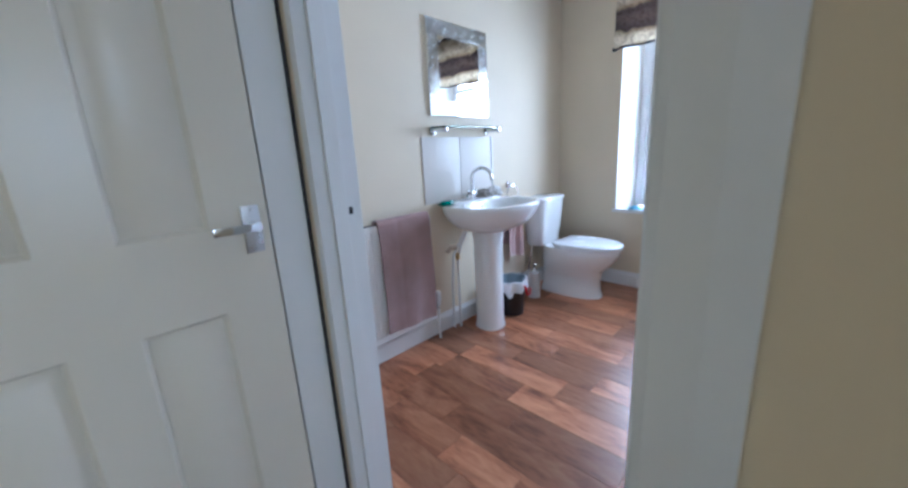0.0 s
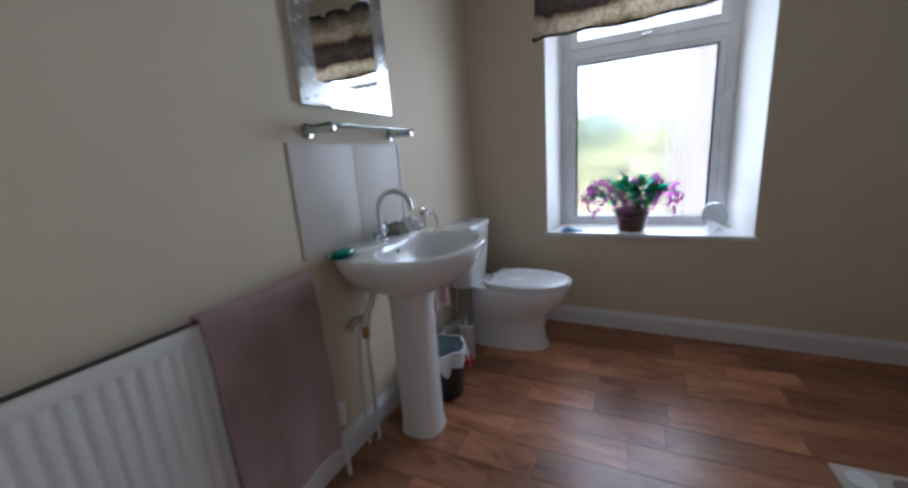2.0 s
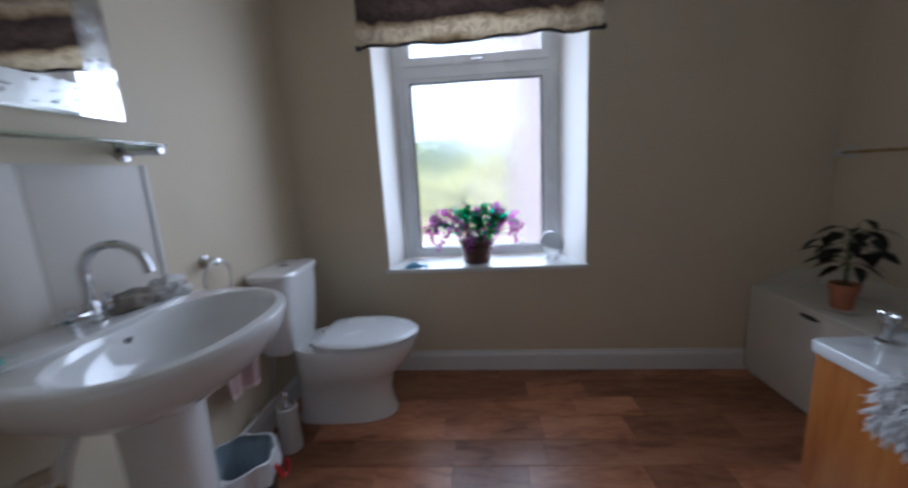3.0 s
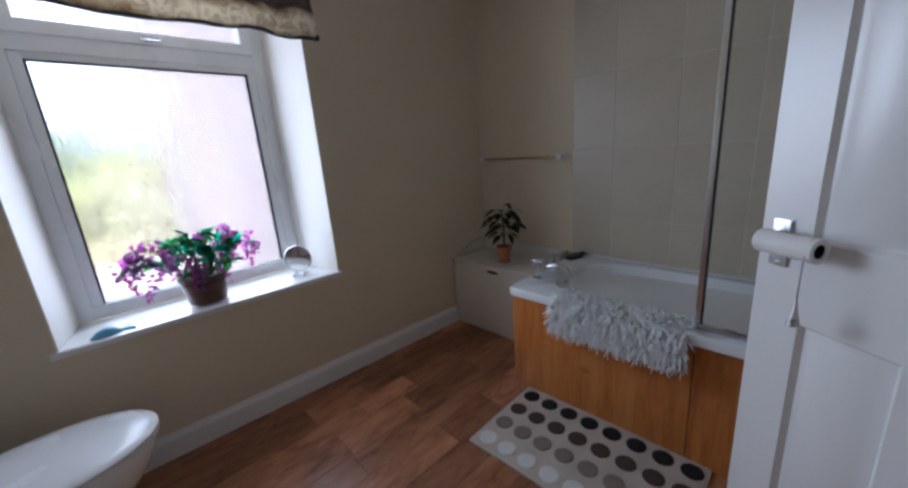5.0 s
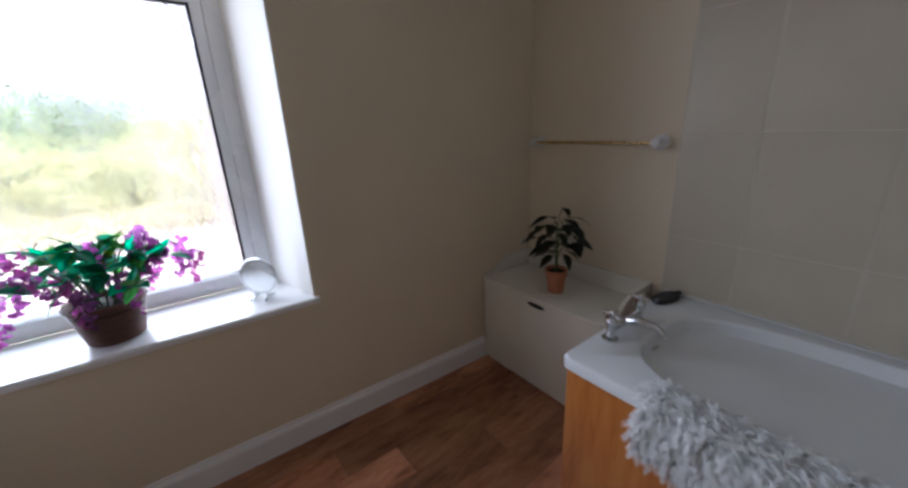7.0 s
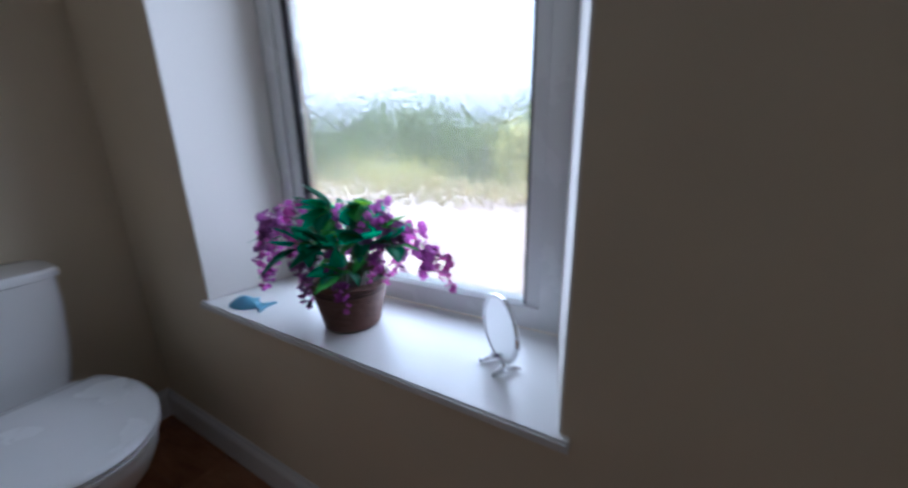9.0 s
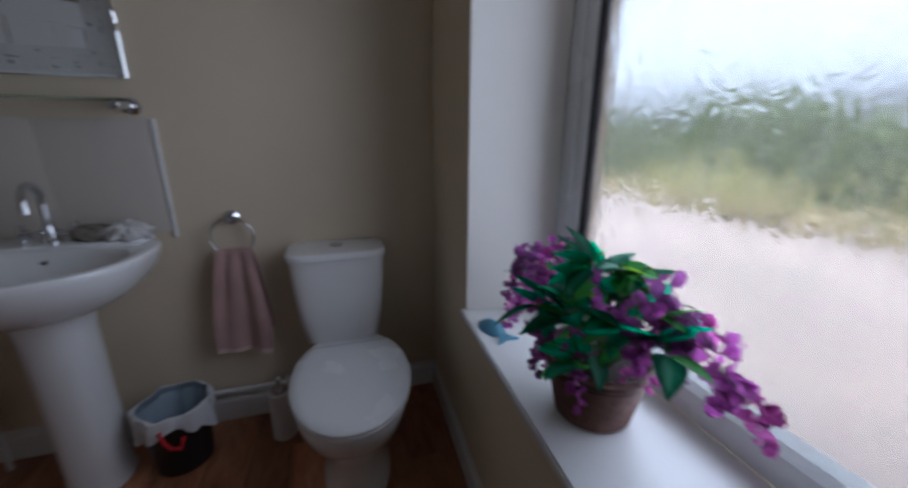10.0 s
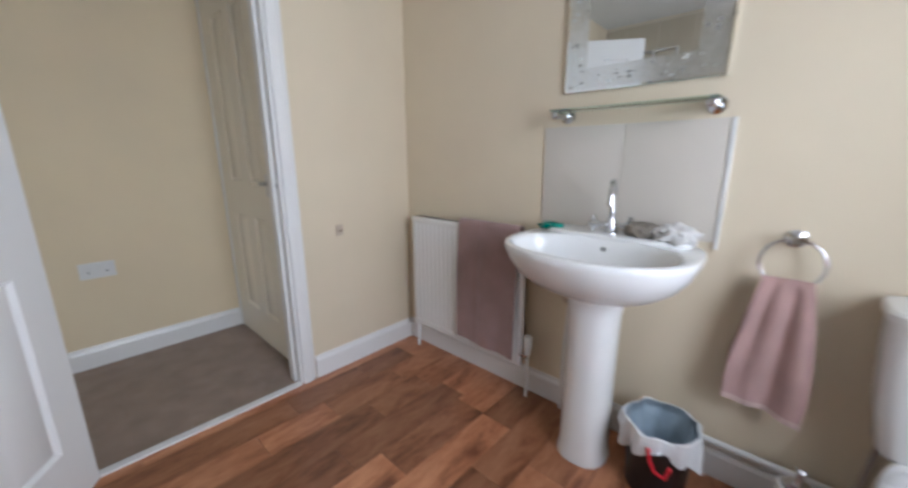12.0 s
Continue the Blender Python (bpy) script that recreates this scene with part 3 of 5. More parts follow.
FX0, FX1 = -0.492, 0.492
part("window_frame", frame_ring(FX0, FX1, SILL + 0.001, 2.119, 0.06, -0.035, 0.045), UPVC, win)
part("transom", box(FX0 + 0.056, FX1 - 0.056, -0.034, 0.044, 1.725, 1.79, 0.006), UPVC, win)
bm = box(FX0 + 0.058, FX0 + 0.097, -0.024, 0.02, SILL + 0.004, 1.727, 0.004)
box(FX1 - 0.097, FX1 - 0.058, -0.024, 0.02, SILL + 0.004, 1.727, 0.004, bm=bm)
box(FX0 + 0.093, FX1 - 0.093, -0.023, 0.019, SILL + 0.004, SILL + 0.026, 0.004, bm=bm)
box(FX0 + 0.093, FX1 - 0.093, -0.023, 0.019, 1.701, 1.727, 0.004, bm=bm)
part("lower_sash", bm, UPVC, win)
part("gasket", frame_ring(FX0 + 0.096, FX1 - 0.096, SILL + 0.024, 1.704, 0.009, -0.018, 0.012, 0.0), GASKET_AND_GAP, win, "thin black glazing gasket", False)
top = part("top_light", frame_ring(FX0 + 0.058, FX1 - 0.058, 1.788, 2.061, 0.05, -0.05, 0.02, 0.008), UPVC, win, "white opening top light")
for nm, z0, z1 in (("pane", SILL + 0.027, 1.701), ("top_pane", 1.836, 2.013)):
    ob = part(nm, box(FX0 + (0.099 if nm == "pane" else 0.106), FX1 - (0.099 if nm == "pane" else 0.106), -0.003, 0.003, z0, z1), GLASS, win, "rain-streaked rippled glass", False)
    ob.visible_shadow = False
bm = box(-0.022, 0.022, -0.062, -0.049, 1.80, 1.816, 0.003)
box(-0.010, 0.048, -0.078, -0.062, 1.803, 1.814, 0.004, bm=bm)
part("window_handle", bm, CHROME, top, "small chrome window handle")
nl, nr = north(0.488), north(1.636)
bm = prism([(0.488, nl - 0.018), (1.636, nr - 0.018), (1.636, nr + 0.004), (1.618, nr + 0.004), (1.548, 2.765), (0.562, 2.765), (0.511, nl + 0.004), (0.488, nl + 0.004)], SILL - 0.025, SILL)
bmesh.ops.bevel(bm, geom=[e for e in bm.edges if all(v.co.y < north(v.co.x) - 0.01 for v in e.verts)], offset=0.005, segments=2, affect="EDGES")
structure("window_sill", bm, GLOSS, "white gloss window board with a rounded nose", "window sill")


def blind():
    """A short gathered blind on a batten over the window."""
    t = thing("window_blind", "brown and gold banded fabric blind hung over the window", "blind", (1.07, north(1.07) - 0.004, 1.81), -2.2)

    def f(u, v):
        x = (u - 0.5) * 1.21
        z = v * 0.47
        fold = 0.012 * math.sin(u * 34 + 2 * math.sin(v * 5)) * (0.4 + 0.6 * v) + 0.018 * max(0, math.sin(v * 9.5)) ** 2
        return (x, -0.035 - fold, z + 0.007 * math.sin(u * 11) * (1 - v) + 0.004 * math.sin(u * 27))
    part("fabric", sheet(90, 24, f, 0.004), BLIND, t)
    part("hem", tube([(x / 20 * 1.21 - 0.605, -0.034 - 0.012 * math.sin(x / 20 * 34), 0.001 + 0.007 * math.sin(x / 20 * 11) + 0.004 * math.sin(x / 20 * 27)) for x in range(21)], 0.008, 8), GASKET_AND_GAP, t, "dark brown weighted hem")
    part("batten", box(-0.6, 0.6, -0.03, 0.003, 0.43, 0.47, 0.004), GLOSS, t)
    for s in (-0.612, 0.612):
        part("finial", lying(lathe([(0.004, 0), (0.014, 0.004), (0.014, 0.02), (0.005, 0.026)], 16), "X", (s - 0.013, -0.03, 0.006)), GASKET_AND_GAP, t)


blind()

# ---- bathroom: basin wall ----
def basin():
    t = thing("pedestal_basin", "white ceramic pedestal basin fixed to the wall", "basin", (0, 1.235, 0))
    body = lambda s, z: [(0.2 + (x - 0.2) * s, y * s, z) for x, y, _ in oval(0.003, 0.505, 0.305, z, 3.4, 112, ef=2.2)]
    bowl = lambda s, z: [(0.31 + (x - 0.31) * s, y * s, z) for x, y, _ in oval(0.150, 0.470, 0.262, z, 2.4, 112, ef=2.2)]
    rings = [body(0.36, 0.655), body(0.5, 0.665), body(0.70, 0.695), body(0.86, 0.735), body(0.955, 0.78), body(0.995, 0.812), body(1.0, 0.824), body(0.992, 0.832), body(0.975, 0.835),
             bowl(1.03, 0.835), bowl(1.0, 0.829), bowl(0.975, 0.812), bowl(0.9, 0.762), bowl(0.74, 0.722), bowl(0.45, 0.702), bowl(0.12, 0.696)]
    part("bowl", loft(rings), CERAMIC, t)
    part("back_ledge", loft([oval(0.003, 0.150, 0.25, z, 4, 48) if s == 1 else oval(0.003, 0.145, 0.243, z, 4, 48) for s, z in ((1, 0.826), (1, 0.842), (0, 0.847))]), CERAMIC, t)
    ped = [oval(0.115 - a, 0.285 + b, h, z, 3.0, 40, ef=2.4) for a, b, h, z in ((0.005, 0.008, 0.092, 0), (0.005, 0.008, 0.091, 0.015), (0.0, 0.0, 0.085, 0.05), (0, -0.002, 0.083, 0.35), (0.0, 0.0, 0.086, 0.58), (0.012, 0.012, 0.10, 0.67), (0.012, 0.012, 0.10, 0.70))]
    part("pedestal", loft(ped), CERAMIC, t)
    bm = lying(lathe([(0.005, 0), (0.011, 0), (0.011, 0.004), (0.005, 0.004)], 20), "X", (0.154, -0.005, 0.797))
    part("overflow", bm, CHROME, t, "chrome overflow ring")
    part("overflow_hole", lying(lathe([(0.0055, 0), (0.0055, 0.0055)], 14), "X", (0.154, -0.005, 0.797)), BLACK, t)
    part("plug_hole", lathe([(0.022, 0.696), (0.022, 0.699), (0.008, 0.6975)], 20, (0.31, 0, 0)), CHROME, t)


basin()


def mixer_tap():
    t = thing("mixer_tap", "chrome swan-neck mixer tap on the basin ledge", "tap", (0.088, 1.225, 0.846), 16)
    part("body", lathe([(0.024, 0), (0.024, 0.006), (0.017, 0.012), (0.016, 0.05), (0.013, 0.058)], 24), CHROME, t)
    pts = [(0, 0, 0.055), (0, 0, 0.125)] + arc((0.067, 0, 0.125), 0.067, 180, 15, 18) + [(0.136, 0, 0.115)]
    part("spout", tube(pts, [0.0105] * (len(pts) - 1) + [0.0115], 14), CHROME, t)
    for s in (-1, 1):
        hnd = part("tap_handle", lying(lathe([(0.009, 0), (0.009, 0.03), (0.017, 0.034), (0.017, 0.05), (0.008, 0.066)], 16), "Y", (0, 0.012, 0.032)), CHROME, t, "chrome cross-head handle")
        if s < 0:
            for v in hnd.data.vertices:
                v.co.y = -v.co.y
            hnd.data.flip_normals()
        bm = tube([(-0.03, s * 0.062, 0.034), (0.03, s * 0.062, 0.034)], 0.0075, 10)
        tube([(0, s * 0.062, 0.004), (0, s * 0.062, 0.064)], 0.0075, 10, bm)
        part("cross_head", bm, CHROME, hnd)


mixer_tap()


def blob(name, label, cat, at, size, material, seed, rough=0.25, turn=0, part_name=None):
    t = thing(name, label, cat, at, turn)
    bm = bmesh.new()
    bmesh.ops.create_icosphere(bm, subdivisions=4, radius=1)
    for v in bm.verts:
        k = 1 + rough * noise.noise(v.co * 2.1 + Vector((seed, 0, 0))) + 0.4 * rough * noise.noise(v.co * 6 + Vector((0, seed, 0)))
        v.co = Vector((v.co.x * size[0] * k, v.co.y * size[1] * k, max(0, (v.co.z * k + 0.75)) * size[2] / 1.6))
    part(part_name or "body", bm, material, t)
    return t


soap = thing("soap_dish", "teal green soap lying in a dark dish", "soap dish", (0.088, 0.995, 0.8355))
part("dish", loft([oval(-0.03, 0.03, 0.052, 0, 2.2, 36), oval(-0.042, 0.042, 0.064, 0.010, 2.2, 36), oval(-0.044, 0.044, 0.066, 0.012, 2.2, 36), oval(-0.03, 0.03, 0.05, 0.006, 2.2, 36)]), TEAL, soap, "teal glazed dish")
bm = loft([oval(-0.026, 0.026, 0.042, 0.006, 2.5, 32), oval(-0.03, 0.03, 0.046, 0.014, 2.5, 32), oval(-0.027, 0.027, 0.043, 0.022, 2.5, 32), oval(-0.016, 0.016, 0.03, 0.026, 2.5, 32)])
part("soap", bm, TEAL, soap)
blob("pumice_stone", "grey-brown pumice stone on the basin ledge", "stone", (0.085, 1.335, 0.846), (0.038, 0.062, 0.048), STONE, 3.1, 0.3)
blob("face_flannel", "crumpled white face flannel on the basin ledge", "flannel", (0.10, 1.435, 0.838), (0.045, 0.062, 0.062), FLANNEL, 8.4, 0.42)


def splashback():
    t = thing("splashback", "two pale grey tiles set behind the basin", "splashback", (0, 1.213, 0.842), kind="structure")
    part("grout", box(0.0005, 0.004, -0.318, 0.318, 0, 0.392), GROUT, t)
    for y0 in (-0.316, 0.0015):
        part("tile", box(0.001, 0.007, y0, y0 + 0.3145, 0.002, 0.390, 0.002), SPLASH, t)
    part("edge_trim", box(0.0005, 0.013, 0.317, 0.326, -0.02, 0.392, 0.003), UPVC, t, "white plastic tile trim")


splashback()


def glass_shelf():
    t = thing("glass_shelf", "clear glass shelf on two chrome brackets", "shelf", (0, 1.238, 1.285))
    part("glass", box(0.02, 0.125, -0.262, 0.262, -0.004, 0.004, 0.0015), SHELF, t)
    for y in (-0.245, 0.245):
        b = part("bracket", lying(lathe([(0.026, 0), (0.026, 0.008), (0.012, 0.012), (0.012, 0.09), (0.015, 0.092), (0.015, 0.118), (0.011, 0.121)], 24), "X", (0.0005, y, -0.014)), CHROME, t, "chrome shelf bracket")


glass_shelf()


def wall_mirror():
    t = thing("wall_mirror", "frameless mirror with frosted, pebble-dotted side borders", "mirror", (0.0005, 1.236, 1.355))
    w, h = 0.26, 0.515
    rings = [[(x, y, z) for y, z in ((-w + i, i), (w - i, i), (w - i, h - i), (-w + i, h - i))] for x, i in ((0.0, 0.001), (0.0165, 0.0), (0.018, 0.002))]
    part("mirror_pane", loft(rings), MIRROR, t, "bevelled mirror glass", False)
    rnd = random.Random(5)
    e, b = 0.009, 0.082
    for y0, y1, z0, z1 in ((-w + e, -w + b, e, h - e), (w - b, w - e, e, h - e), (-w + b + 0.001, w - b - 0.001, e, b), (-w + b + 0.001, w - b - 0.001, h - b, h - e)):
        part("frosted_band", box(0.0181, 0.0188, y0, y1, z0, z1), FROST, t, "frosted border strip", False)
        for k in range(int((y1 - y0) * (z1 - z0) * 750)):
            y, z, r = rnd.uniform(y0 + 0.01, y1 - 0.01), rnd.uniform(z0 + 0.01, z1 - 0.01), rnd.uniform(0.003, 0.0075)
            bm = lying(lathe([(r, 0), (r * 0.8, 0.0012)], 9, sx=rnd.uniform(0.5, 1), sy=1), "X", (0.0189, y, z))
            part("pebble_spot", bm, GREY_DOT if rnd.random() < 0.7 else ETCH, t, "", False)


wall_mirror()


def towel_over(name, label, at, width, front, back, depth, material, seed, parts=("cloth",), turn=0):
    """A towel folded over a rail along y: hangs down in front and behind."""
    t = thing(name, label, "towel", at, turn)
    total = front + back + math.pi * depth

    def f(u, v):
        s = u * total
        n = noise.noise(Vector((u * 3 + seed, v * 4, 0)))
        if s < front:
            x, z = depth, s - front
        elif s < front + math.pi * depth:
            a = (s - front) / depth
            x, z = depth * math.cos(a), depth * math.sin(a)
        else:
            x, z = -depth, -(s - front - math.pi * depth)
        drop = max(0, -z)
        wave = 0.006 * (1 + math.sin(v * 11 + seed + 2 * drop)) * min(1, drop * 3) + 0.007 * (1 + n) * min(1, drop * 4)
        fold = 0.004 * math.exp(-((v - 0.36) / 0.04) ** 2)
        side = 1 if x > 0 else 0.25
        return (x + side * (wave - fold), (v - 0.5) * width * (1 - 0.04 * drop) + 0.006 * n, z - 0.012 * v * (drop > 0.2))
    bm = sheet(60, 34, f, 0.009)
    part(parts[0], bm, material, t)
    return t


def radiator():
    t = thing("radiator", "white steel panel radiator fixed low on the wall", "radiator", (0, 0.12, 0.15))
    L, hh = 0.74, 0.645
    n = 22
    prof = []
    for i in range(n):
        y = 0.02 + (L - 0.04) * i / n
        s = (L - 0.04) / n
        prof += [(0.078, y), (0.078, y + s * 0.42), (0.074, y + s * 0.56), (0.074, y + s * 0.86)]
    poly = [(0.055, 0.0), (0.074, 0.0)] + prof + [(0.078, L - 0.02), (0.074, L), (0.055, L)]
    bm = prism(poly, 0.03, hh - 0.03)
    box(0.054, 0.079, 0.0, L, 0, 0.035, 0.006, bm=bm)
    box(0.054, 0.079, 0.0, L, hh - 0.035, hh, 0.006, bm=bm)
    part("panel", bm, GLOSS, t)
    part("top_grille", box(0.02, 0.054, 0.004, L - 0.004, hh - 0.012, hh - 0.002, 0.003), GASKET_AND_GAP, t, "dark top grille")
    for y in (0.1, L - 0.1):
        part("wall_bracket", box(0.0005, 0.056, y - 0.015, y + 0.015, 0.1, 0.5, 0.002), GLOSS, t)
    v = part("valve", lathe([(0.014, 0), (0.014, 0.03), (0.02, 0.034), (0.02, 0.085), (0.016, 0.092)], 18, (0.065, L + 0.032, 0.07)), WHITE_PLASTIC, t, "white radiator valve")
    part("valve_body", tube([(0.065, L - 0.01, 0.06), (0.065, L + 0.032, 0.06), (0.065, L + 0.032, 0.08)], 0.011, 12), CHROME, v)
    part("pipe", tube([(0.065, L + 0.032, 0.06), (0.065, L + 0.032, -0.149)], 0.0085, 12), GLOSS, t, "white painted pipe")
    part("pipe", tube([(0.065, 0.02, 0.03), (0.065, 0.02, -0.149)], 0.0085, 12), GLOSS, t)


radiator()
towel_over("bath_towel", "mauve-brown bath towel folded over the radiator", (0.0675, 0.662, 0.797), 0.35, 0.60, 0.2, 0.026, TOWEL, 1.7)


def towel_ring():
    t = thing("towel_ring", "chrome towel ring on the wall", "towel ring", (0, 1.722, 0.885))
    part("rose", lying(lathe([(0.026, 0), (0.026, 0.006), (0.013, 0.014), (0.012, 0.045), (0.016, 0.05), (0.010, 0.056)], 22), "X", (0.0005, 0, 0)), CHROME, t)
    part("ring", tube(arc((0.045, 0, -0.068), 0.072, 0, 351, 40, "YZ"), 0.0045, 10, closed=True), CHROME, t)


towel_ring()


def small_towel():
    """A towel drawn through the ring, gathered above and flared below."""
    t = thing("small_towel", "dusty pink small towel hanging through the ring", "towel", (0.045, 1.722, 0.754))

    def flap(u, v, drop, sign):
        z = -drop * u
        wide = 0.115 + 0.085 * min(1, u * 1.25) ** 0.8
        n = noise.noise(Vector((v * 3 + 2.0 * sign, u * 2.5, 7.0)))
        gather = 0.011 * (1 - 0.45 * u) * math.sin(v * 15 + 1.5 * u + sign) * min(1, 0.3 + 3 * u)
        flare = 0.014 * u * math.sin(v * 6.5 + 1.1)
        x = sign * (0.011 + 0.012 * min(1, u * 5)) + gather * (1 if sign > 0 else 0.3) + (flare if sign > 0 else 0) + 0.004 * n
        return Vector((x, (v - 0.5) * wide - 0.006 * u * u + 0.006 * n, z - 0.035 * u * v))

    def cloth_at(u, v):
        if u < 0.52:
            return flap(1 - u / 0.52, v, 0.385, 1)
        if u > 0.58:
            return flap((u - 0.58) / 0.42, v, 0.30, -1)
        a, b, k = flap(0, v, 0.385, 1), flap(0, v, 0.30, -1), (u - 0.52) / 0.06
        return a.lerp(b, k) + Vector((0, 0, 0.012 * math.sin(math.pi * k)))
    part("cloth", sheet(64, 40, cloth_at, 0.007), PINK, t)
    part("woven_band", sheet(4, 40, lambda u, v: flap(0.80 + 0.07 * u, v, 0.385, 1) + Vector((0.0055, 0, 0)), 0.003), PINK_PALE, t, "paler woven border band")
    part("hem", sheet(3, 40, lambda u, v: flap(0.965 + 0.04 * u, v, 0.385, 1) + Vector((0.0045, 0, 0)), 0.004), PINK_PALE, t, "pale stitched hem")


small_towel()

pipes = thing("basin_pipes", "painted water pipes and trap behind the pedestal", "pipework", (0, 1.09, 0))
part("pipe", tube([(0.06, 0, 0.001), (0.06, 0, 0.45), (0.07, 0.02, 0.56), (0.09, 0.06, 0.65)], 0.008, 10), GLOSS, pipes, "white painted supply pipe")
part("pipe", tube([(0.035, -0.035, 0.001), (0.035, -0.035, 0.30), (0.045, -0.02, 0.5), (0.08, 0.05, 0.65)], 0.008, 10), GLOSS, pipes)
part("isolating_valve", lathe([(0.012, 0), (0.014, 0.01), (0.014, 0.035), (0.012, 0.045)], 14, (0.06, 0, 0.47)), BRASS, pipes, "brass isolating valve")
part("elbow", tube([(0.018, -0.05, 0.52), (0.03, -0.03, 0.55), (0.055, 0.0, 0.55)], 0.017, 14), BEIGE, pipes, "beige plastic pipe elbow")
run = thing("wall_pipe", "white boxed pipe along the wall behind the bin", "pipework", (0.018, 1.36, 0.152))
part("pipe", tube([(0.012, 0, 0), (0.012, 0.62, 0)], 0.011, 12), GLOSS, run)
for y in (0.12, 0.48):
    part("clip", box(-0.016, 0.026, y - 0.008, y + 0.008, -0.014, 0.014, 0.003), GLOSS, run)


def bin_thing():
    t = thing("waste_bin", "black plastic bin with a white liner folded over", "bin", (0.185, 1.485, 0))
    part("body", lathe([(0.085, 0), (0.09, 0.004), (0.108, 0.245), (0.112, 0.25), (0.109, 0.25), (0.106, 0.24), (0.086, 0.01)], 40), BLACK, t)
    rings = []
    for k, (r, z, a) in enumerate(((0.068, 0.05, 0.003), (0.084, 0.15, 0.004), (0.098, 0.235, 0.003), (0.107, 0.257, 0.002), (0.116, 0.256, 0.003), (0.121, 0.22, 0.006), (0.121, 0.185, 0.011))):
        rings.append([((r + a * math.sin(11 * q + k) + a * math.sin(5 * q + 2)) * math.cos(q), (r + a * math.sin(11 * q + k) + a * math.sin(5 * q + 2)) * math.sin(q), z + (0.025 * math.sin(3 * q + 1) + 0.012 * math.sin(8 * q) if k == 6 else 0.004 * math.sin(7 * q)))
                      for q in [2 * math.pi * i / 72 for i in range(72)]])
    lin = part("liner", loft(rings[2:], False), LINER, t, "white plastic liner")
    part("liner_inside", loft([[(0.3 * x, 0.3 * y, 0.03) for x, y, z in rings[0]]] + rings[:4], False), LINER_SHADE, lin, "inside of the white liner, shade painted in as blue-grey")
    pts = [(0.124, -0.005, 0.225), (0.131, 0.004, 0.19), (0.128, 0.02, 0.155), (0.13, 0.05, 0.15), (0.126, 0.062, 0.19)]
    part("tie", tube(pts, 0.006, 8), RED, lin, "red plastic tie")


bin_thing()
brush = thing("toilet_brush", "white toilet brush in a tall plastic holder", "toilet brush", (0.165, 1.83, 0))
part("holder", lathe([(0.042, 0), (0.045, 0.003), (0.044, 0.20), (0.046, 0.205), (0.043, 0.21), (0.038, 0.207)], 32), WHITE_PLASTIC, brush)
part("cap", lathe([(0.036, 0.206), (0.034, 0.216), (0.014, 0.22), (0.008, 0.235), (0.008, 0.26), (0.011, 0.265), (0.006, 0.27)], 24), CHROME, brush, "steel brush cap")


def toilet():
    t = thing("toilet", "white close-coupled toilet with its lid closed", "toilet", (0, 2.10, 0))
    pan = [oval(a, b, h + 0.004, z, e, 56, ef=2.4, cy=0.008) for a, b, h, z, e in ((0.10, 0.585, 0.118, 0, 4.5), (0.10, 0.582, 0.116, 0.02, 4.5), (0.11, 0.568, 0.106, 0.06, 4.2), (0.11, 0.565, 0.103, 0.14, 4.0), (0.11, 0.575, 0.108, 0.165, 3.6), (0.11, 0.575, 0.122, 0.2, 3.2), (0.11, 0.618, 0.146, 0.24, 3.0), (0.11, 0.668, 0.165, 0.295, 2.8), (0.11, 0.697, 0.176, 0.35, 2.6), (0.11, 0.702, 0.177, 0.378, 2.6), (0.11, 0.697, 0.173, 0.388, 2.6))]
    part("pan", loft(pan), CERAMIC, t)
    egg = lambda g, z, c=0.248: [(x, y, z) for x, y, _ in oval(0.165 - g, 0.715 + g, 0.19 + g, z, 2.15, 64, cut=c - g, cy=0.012, ef=2.05)]
    part("seat", loft([egg(-0.006, 0.389), egg(0, 0.392), egg(0.001, 0.402), egg(-0.003, 0.406)]), UPVC, t, "white plastic seat ring")
    part("lid", loft([egg(-0.014, 0.4075), egg(-0.012, 0.4105), egg(0.002, 0.412), egg(0.003, 0.418), egg(-0.004, 0.425), egg(-0.03, 0.430), egg(-0.09, 0.433, 0.29)]), UPVC, t, "closed white lid")
    for y in (-0.075, 0.075):
        part("hinge", lying(lathe([(0.011, 0), (0.011, 0.045)], 14), "Y", (0.225, y - 0.022, 0.405)), UPVC, t)
    tank = [oval(a, b, h - 0.012, z, 7, 56, ef=4.5, cy=-0.01) for a, b, h, z in ((0.012, 0.15, 0.145, 0.375), (0.008, 0.165, 0.155, 0.39), (0.006, 0.178, 0.172, 0.5), (0.006, 0.188, 0.186, 0.65), (0.006, 0.19, 0.188, 0.735))]
    part("cistern", loft(tank), CERAMIC, t)
    cl = part("cistern_lid", loft([oval(0.003, b, h - 0.012, z, 7, 56, ef=4.5, cy=-0.01) for b, h, z in ((0.192, 0.19, 0.7355), (0.2, 0.197, 0.739), (0.2, 0.197, 0.757), (0.194, 0.191, 0.765), (0.16, 0.16, 0.769))]), CERAMIC, t)
    part("flush_button", lathe([(0.024, 0.769), (0.024, 0.774), (0.019, 0.777)], 24, (0.1, -0.01, 0)), CHROME, cl, "chrome flush button")
    part("water_pipe", tube([(0.05, -0.13, 0.375), (0.05, -0.135, 0.3), (0.03, -0.14, 0.2), (0.028, -0.14, 0.16)], 0.008, 10), CHROME, t)


